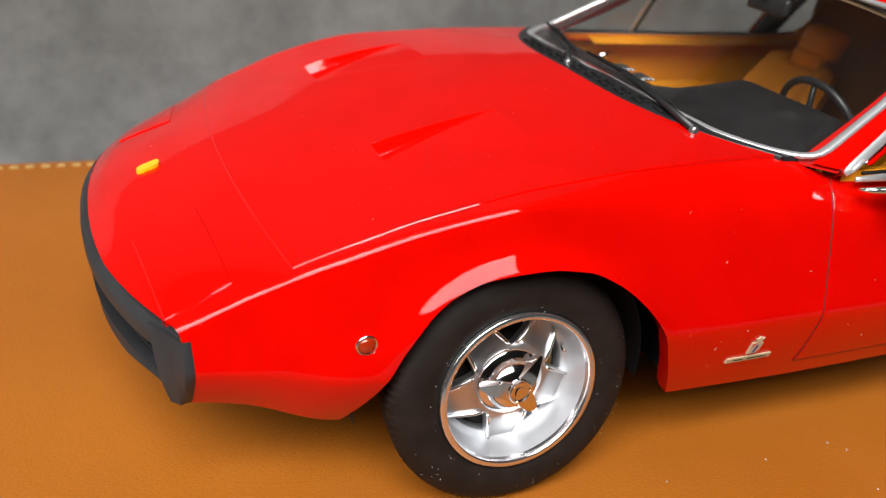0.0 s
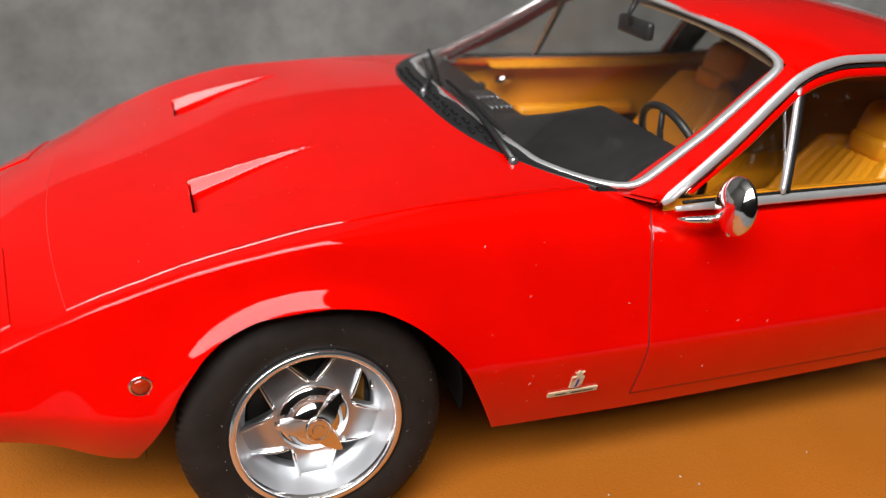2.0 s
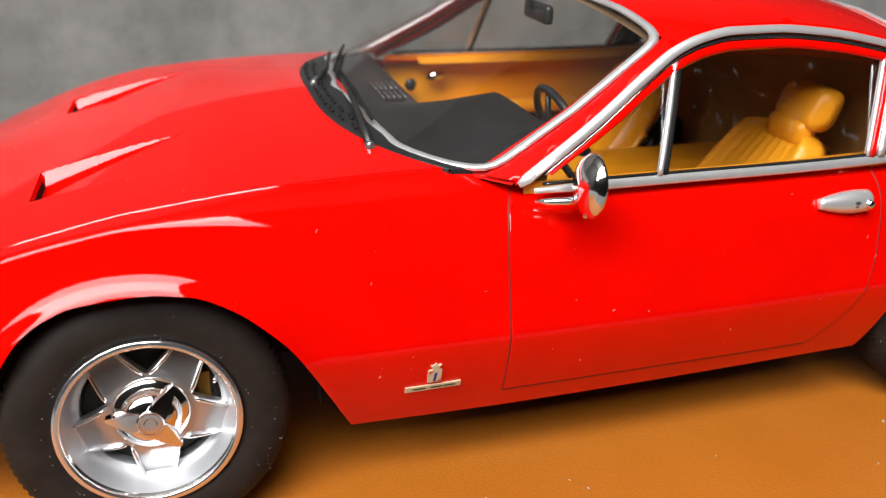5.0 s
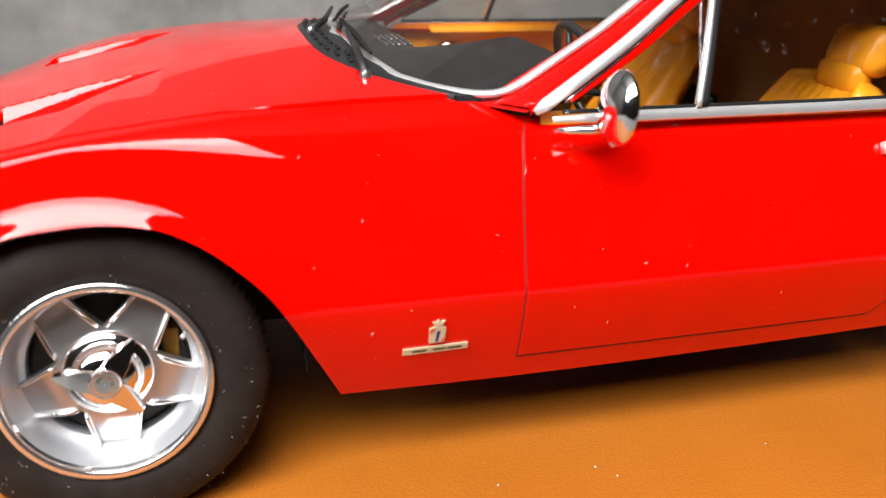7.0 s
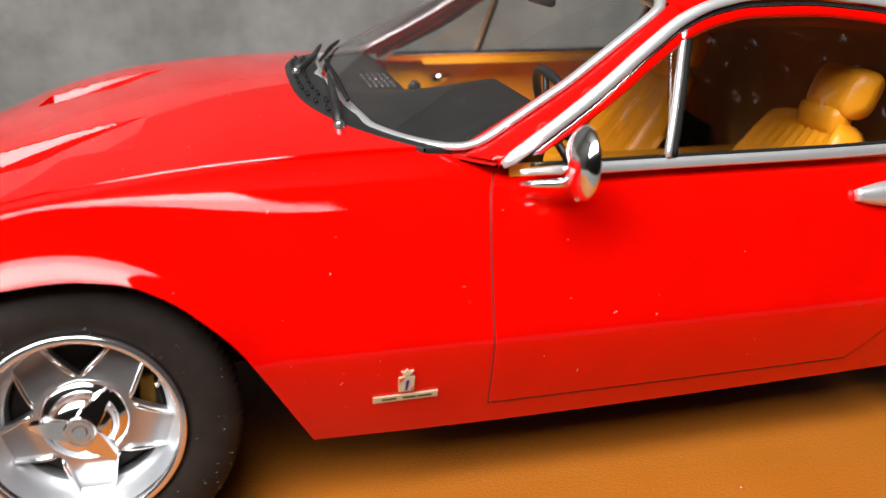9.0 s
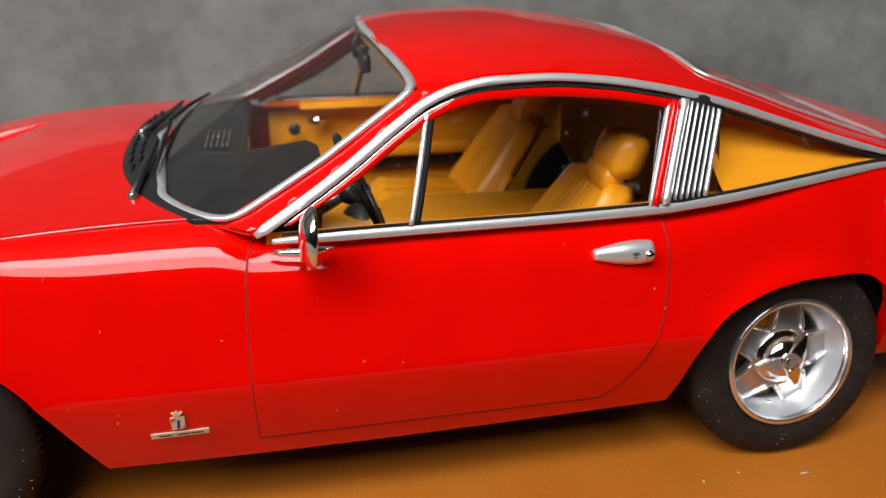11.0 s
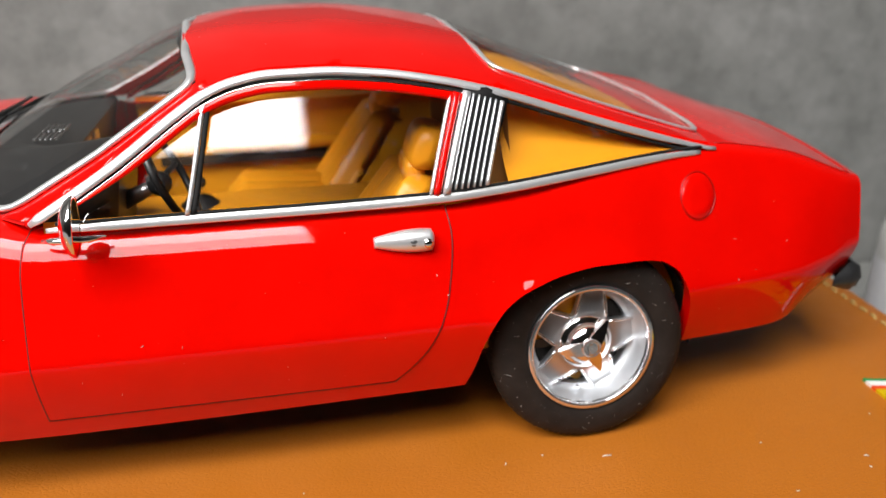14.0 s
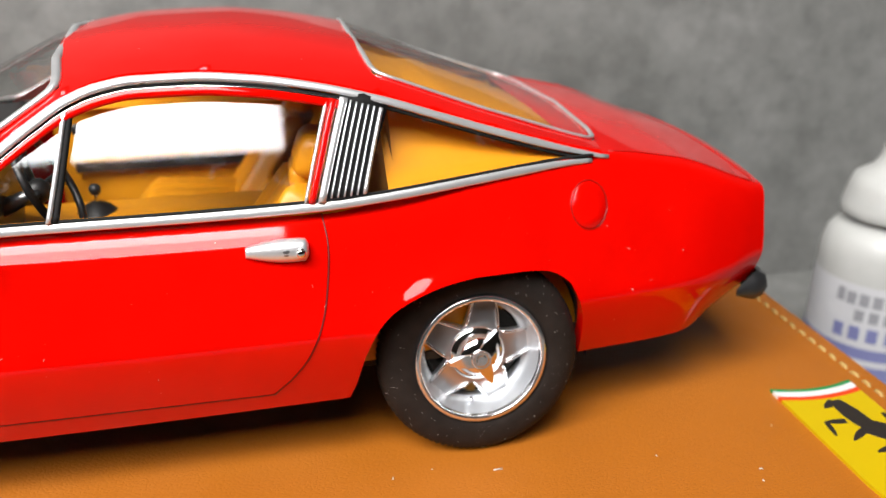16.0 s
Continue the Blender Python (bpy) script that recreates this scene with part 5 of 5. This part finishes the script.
# ---- things on the base and beside it ----
GREEN = principled("sticker_green", (0.01, 0.22, 0.06), 0.18, 0, 0.6)[0]
STWHITE = principled("sticker_white", (0.75, 0.75, 0.72), 0.18, 0, 0.6)[0]
STRED = principled("sticker_red", (0.70, 0.06, 0.012), 0.18, 0, 0.6)[0]
STYELLOW = principled("sticker_yellow", (0.56, 0.39, 0.002), 0.2, 0, 0.6)[0]
emblem = thing("emblem_plate", (3.76, -1.1, 0), "glossy yellow shield emblem with tricolour stripes on leather", "emblem")


def shield_row(d):
    """The shield at a depth below its hollow top edge: a line across it."""
    half = 0.159 - 0.012 * d if d < 0.5 else 0.153 * math.sqrt(max(0.0, 1 - ((d - 0.5) / 0.28) ** 2))
    mid = 3.767 - 0.025 * d
    return [(mid + half * q, -0.765 - d - 0.028 * (1 - q * q) * max(0.0, 1 - d / 0.4)) for q in np.linspace(-1, 1, 21)]


def shield_band(d0, d1, n, top):
    rows = [[(x, y, top) for x, y in shield_row(d0 + (d1 - d0) * k / n)] for k in range(n + 1)]
    s = Shape().grid(rows)
    rim = list(rows[0]) + [r[-1] for r in rows[1:]] + list(rows[-1][::-1][1:]) + [r[0] for r in rows[::-1][1:-1]]
    s.grid([rim, [(x, y, 0.0) for x, y, z in rim]], close_v=True)
    return s


part("yellow_field", shield_band(0.075, 0.779, 24, 0.0125), STYELLOW, emblem, at=(3.76, -1.1, 0), sharp=40)
for nm, m, d0, d1 in (("green_stripe", GREEN, 0.0, 0.018), ("white_stripe", STWHITE, 0.0182, 0.050), ("red_stripe", STRED, 0.0502, 0.0748)):
    part(nm, shield_band(d0, d1, 2, 0.0127), m, emblem, at=(3.76, -0.78, 0), sharp=40)


def black_mark(poly, lift):
    s = Shape()
    top = [(x, y, 0.0140 + lift) for x, y in poly]
    low = [(x, y, 0.011) for x, y in poly]
    s.fan(top)
    s.grid([top, low], close_v=True)
    return s


def leaf(x0, y0, x1, y1, w0, w1, n=8):
    """A plain tapering stroke."""
    d = np.array((x1 - x0, y1 - y0))
    nrm = np.array((-d[1], d[0])) / np.linalg.norm(d)
    left, right = [], []
    for k in range(n + 1):
        t = k / n
        c = np.array((x0, y0)) + d * t
        w = (w0 + (w1 - w0) * t) * (0.35 + 0.65 * math.sin(math.pi * min(1, 0.15 + 0.85 * t)) ** 0.5)
        left.append(tuple(c + nrm * w))
        right.append(tuple(c - nrm * w))
    return left + right[::-1]


for mark_i, a in enumerate(((3.780, -0.885, 3.724, -0.915, 0.020, 0.011), (3.785, -0.880, 3.800, -1.050, 0.028, 0.046), (3.745, -1.000, 3.675, -0.992, 0.014, 0.010), (3.676, -0.990, 3.660, -1.068, 0.010, 0.007),
          (3.765, -1.060, 3.700, -1.102, 0.016, 0.008), (3.780, -1.030, 3.890, -1.130, 0.046, 0.050), (3.850, -1.150, 3.735, -1.172, 0.020, 0.009), (3.870, -1.170, 3.810, -1.330, 0.032, 0.012), (3.898, -0.985, 3.893, -1.100, 0.008, 0.014))):
    part("black_mark", black_mark(leaf(*a), 0.0003 * mark_i), INK, emblem, at=(3.8, -1.1, 0.012), smooth=False)

# the bottle beside the base
BTX, BTY = 5.37, 0.78
bottle = thing("glue_bottle", (BTX, BTY, TABLE_Z), "white plastic dropper bottle with blue-banded label", "bottle")
prof = [(0.0, -1.15), (0.33, -1.15), (0.355, -1.13), (0.36, -1.08), (0.36, -0.30), (0.355, -0.20), (0.335, -0.12), (0.295, -0.065), (0.24, -0.035), (0.20, -0.02), (0.19, 0.02)]
part("bottle_body", Shape().lathe(prof, 64, "z", at=(BTX, BTY, 0)), WHITEPL, bottle, "white translucent bottle body", at=(BTX, BTY, -1.15), sharp=50)
prof = [(0.19, 0.0), (0.285, 0.005), (0.292, 0.03), (0.288, 0.06), (0.265, 0.16), (0.245, 0.22), (0.20, 0.25), (0.16, 0.275), (0.13, 0.34), (0.10, 0.50), (0.075, 0.66), (0.05, 0.70), (0.0, 0.71)]
part("bottle_cap", Shape().lathe(prof, 48, "z", at=(BTX, BTY, 0)), WHITEPL, bottle, "white conical screw cap", at=(BTX, BTY, 0.0), sharp=50)
LABELW = grained("label_paper", (0.50, 0.50, 0.52), (0.57, 0.57, 0.59), 80, 0.45, 600, 0.05)
LABELB = grained("label_blue", (0.16, 0.17, 0.34), (0.20, 0.21, 0.40), 80, 0.45, 600, 0.05)
LABELT = principled("label_grey", (0.27, 0.27, 0.29), 0.5)[0]


def wrap(a0, a1, z0, z1, r, n=24):
    return Shape().grid([[(BTX + r * math.cos(a), BTY + r * math.sin(a), z) for z in (z0, z1)] for a in np.linspace(radians(a0), radians(a1), n)])


part("label", wrap(120, 420, -1.02, -0.34, 0.3625, 60), LABELW, bottle, "white paper label", at=(BTX, BTY, -0.7))
part("label_band", wrap(120, 420, -0.92, -0.72, 0.3645, 60), LABELB, bottle, "blue label band", at=(BTX, BTY, -0.8))
# lines of writing too soft to read
for a0, a1, z0, z1, m in ((196, 203, -0.455, -0.375, LABELT), (205, 213, -0.46, -0.385, LABELT), (216, 224, -0.46, -0.385, LABELT), (227, 235, -0.46, -0.385, LABELT), (238, 246, -0.46, -0.385, LABELT), (249, 257, -0.46, -0.385, LABELT), (260, 268, -0.46, -0.385, LABELT),
                          (214, 222, -0.555, -0.485, LABELT), (226, 234, -0.555, -0.485, LABELT), (238, 246, -0.555, -0.485, LABELT), (250, 258, -0.555, -0.485, LABELT),
                          (198, 207, -0.675, -0.59, LABELB), (212, 221, -0.675, -0.59, LABELB), (227, 236, -0.675, -0.59, LABELB), (242, 251, -0.675, -0.59, LABELB), (257, 266, -0.675, -0.59, LABELB),
                          (215, 250, -0.83, -0.79, LABELW)):
    part("writing_bar", wrap(a0, a1, z0, z1, 0.3662, 5), m, bottle, at=(BTX, BTY, z0))

# stitches round the edge of the leather
THREAD = grained("yellow_thread", (0.36, 0.22, 0.06), (0.52, 0.35, 0.12), 400, 0.7, 1500, 0.3, 0.0002)
stitch_mesh = None
spots = []
inset = 0.085
for k in range(int((BY1 - BY0 - 0.2) / 0.066)):
    spots.append((BX1 - inset, BY0 + 0.1 + 0.066 * k, 90 + random.uniform(-9, 9)))
    spots.append((BX0 + inset, BY0 + 0.1 + 0.066 * k, 90 + random.uniform(-9, 9)))
for k in range(int((BX1 - BX0 - 0.2) / 0.066)):
    spots.append((BX0 + 0.1 + 0.066 * k, BY1 - inset, random.uniform(-9, 9)))
for x, y, a in spots:
    if stitch_mesh is None:
        st = part("stitch", moved(Shape().tube([(-0.022, 0, -0.004), (-0.012, 0, 0.004), (0.012, 0, 0.004), (0.022, 0, -0.004)], [0.005, 0.0085, 0.0085, 0.005], 6), (x, y, 0)), THREAD, base, at=(x, y, 0))
        stitch_mesh = st.data
    else:
        st = new("stitch", stitch_mesh)
        st.parent = base
        st.location = Vector((x * K, y * K, 0)) - Vector(base.location)
    st.rotation_euler = (0, 0, radians(a))

# lint on the leather
s = Shape()
rnd = random.Random(4)
for x, y, l in [(2.525, -0.99, 0.03), (2.197, -0.964, 0.012), (3.331, -1.158, 0.012)] + [(rnd.uniform(0.0, 3.9), rnd.uniform(-1.5, -0.93), rnd.choice((0.004, 0.005, 0.006, 0.008))) for _ in range(40)]:
    a = rnd.uniform(0, 6.3)
    d = np.array((math.cos(a), math.sin(a))) * l / 2
    s.tube([(x - d[0], y - d[1], 0.001), (x, y, 0.003), (x + d[0], y + d[1], 0.001)], 0.0022, 5)
for cx in (0.0, 2.5):
    for _ in range(110):
        a, r = rnd.uniform(0, 6.3), rnd.uniform(0.228, 0.318)
        y = -0.883 + 0.014 * (cx > 1) + 0.010 * max(0.0, (r - 0.29) / 0.025) + math.tan(radians(LEAN)) * r * math.sin(a)
        x, z, l, d = cx + r * math.cos(a), WZ + r * math.sin(a), rnd.uniform(0.0005, 0.0030), rnd.uniform(0, 6.3)
        s.tube([(x - l * math.cos(d), y, z - l * math.sin(d)), (x, y - 0.0015, z), (x + l * math.cos(d), y, z + l * math.sin(d))], 0.0004, 4)
for _ in range(60):
    x, z, l, d = rnd.uniform(-0.4, 3.2), rnd.uniform(0.30, 0.80), rnd.choice((0.0008, 0.001, 0.0015, 0.004)), rnd.uniform(0, 6.3)
    if z < bottom(x) + 0.03:
        continue
    y = -skin_y(x, z) - 0.0045
    s.tube([(x - l * math.cos(d), y, z - l * math.sin(d)), (x, y - 0.001, z), (x + l * math.cos(d), y, z + l * math.sin(d))], 0.0006, 4)
LINT = principled("lint", (0.52, 0.49, 0.44), 0.9)[0]
tagged(part("lint", s, LINT), "pale specks of lint on leather, tyres and paint", "lint", kind="stuff")
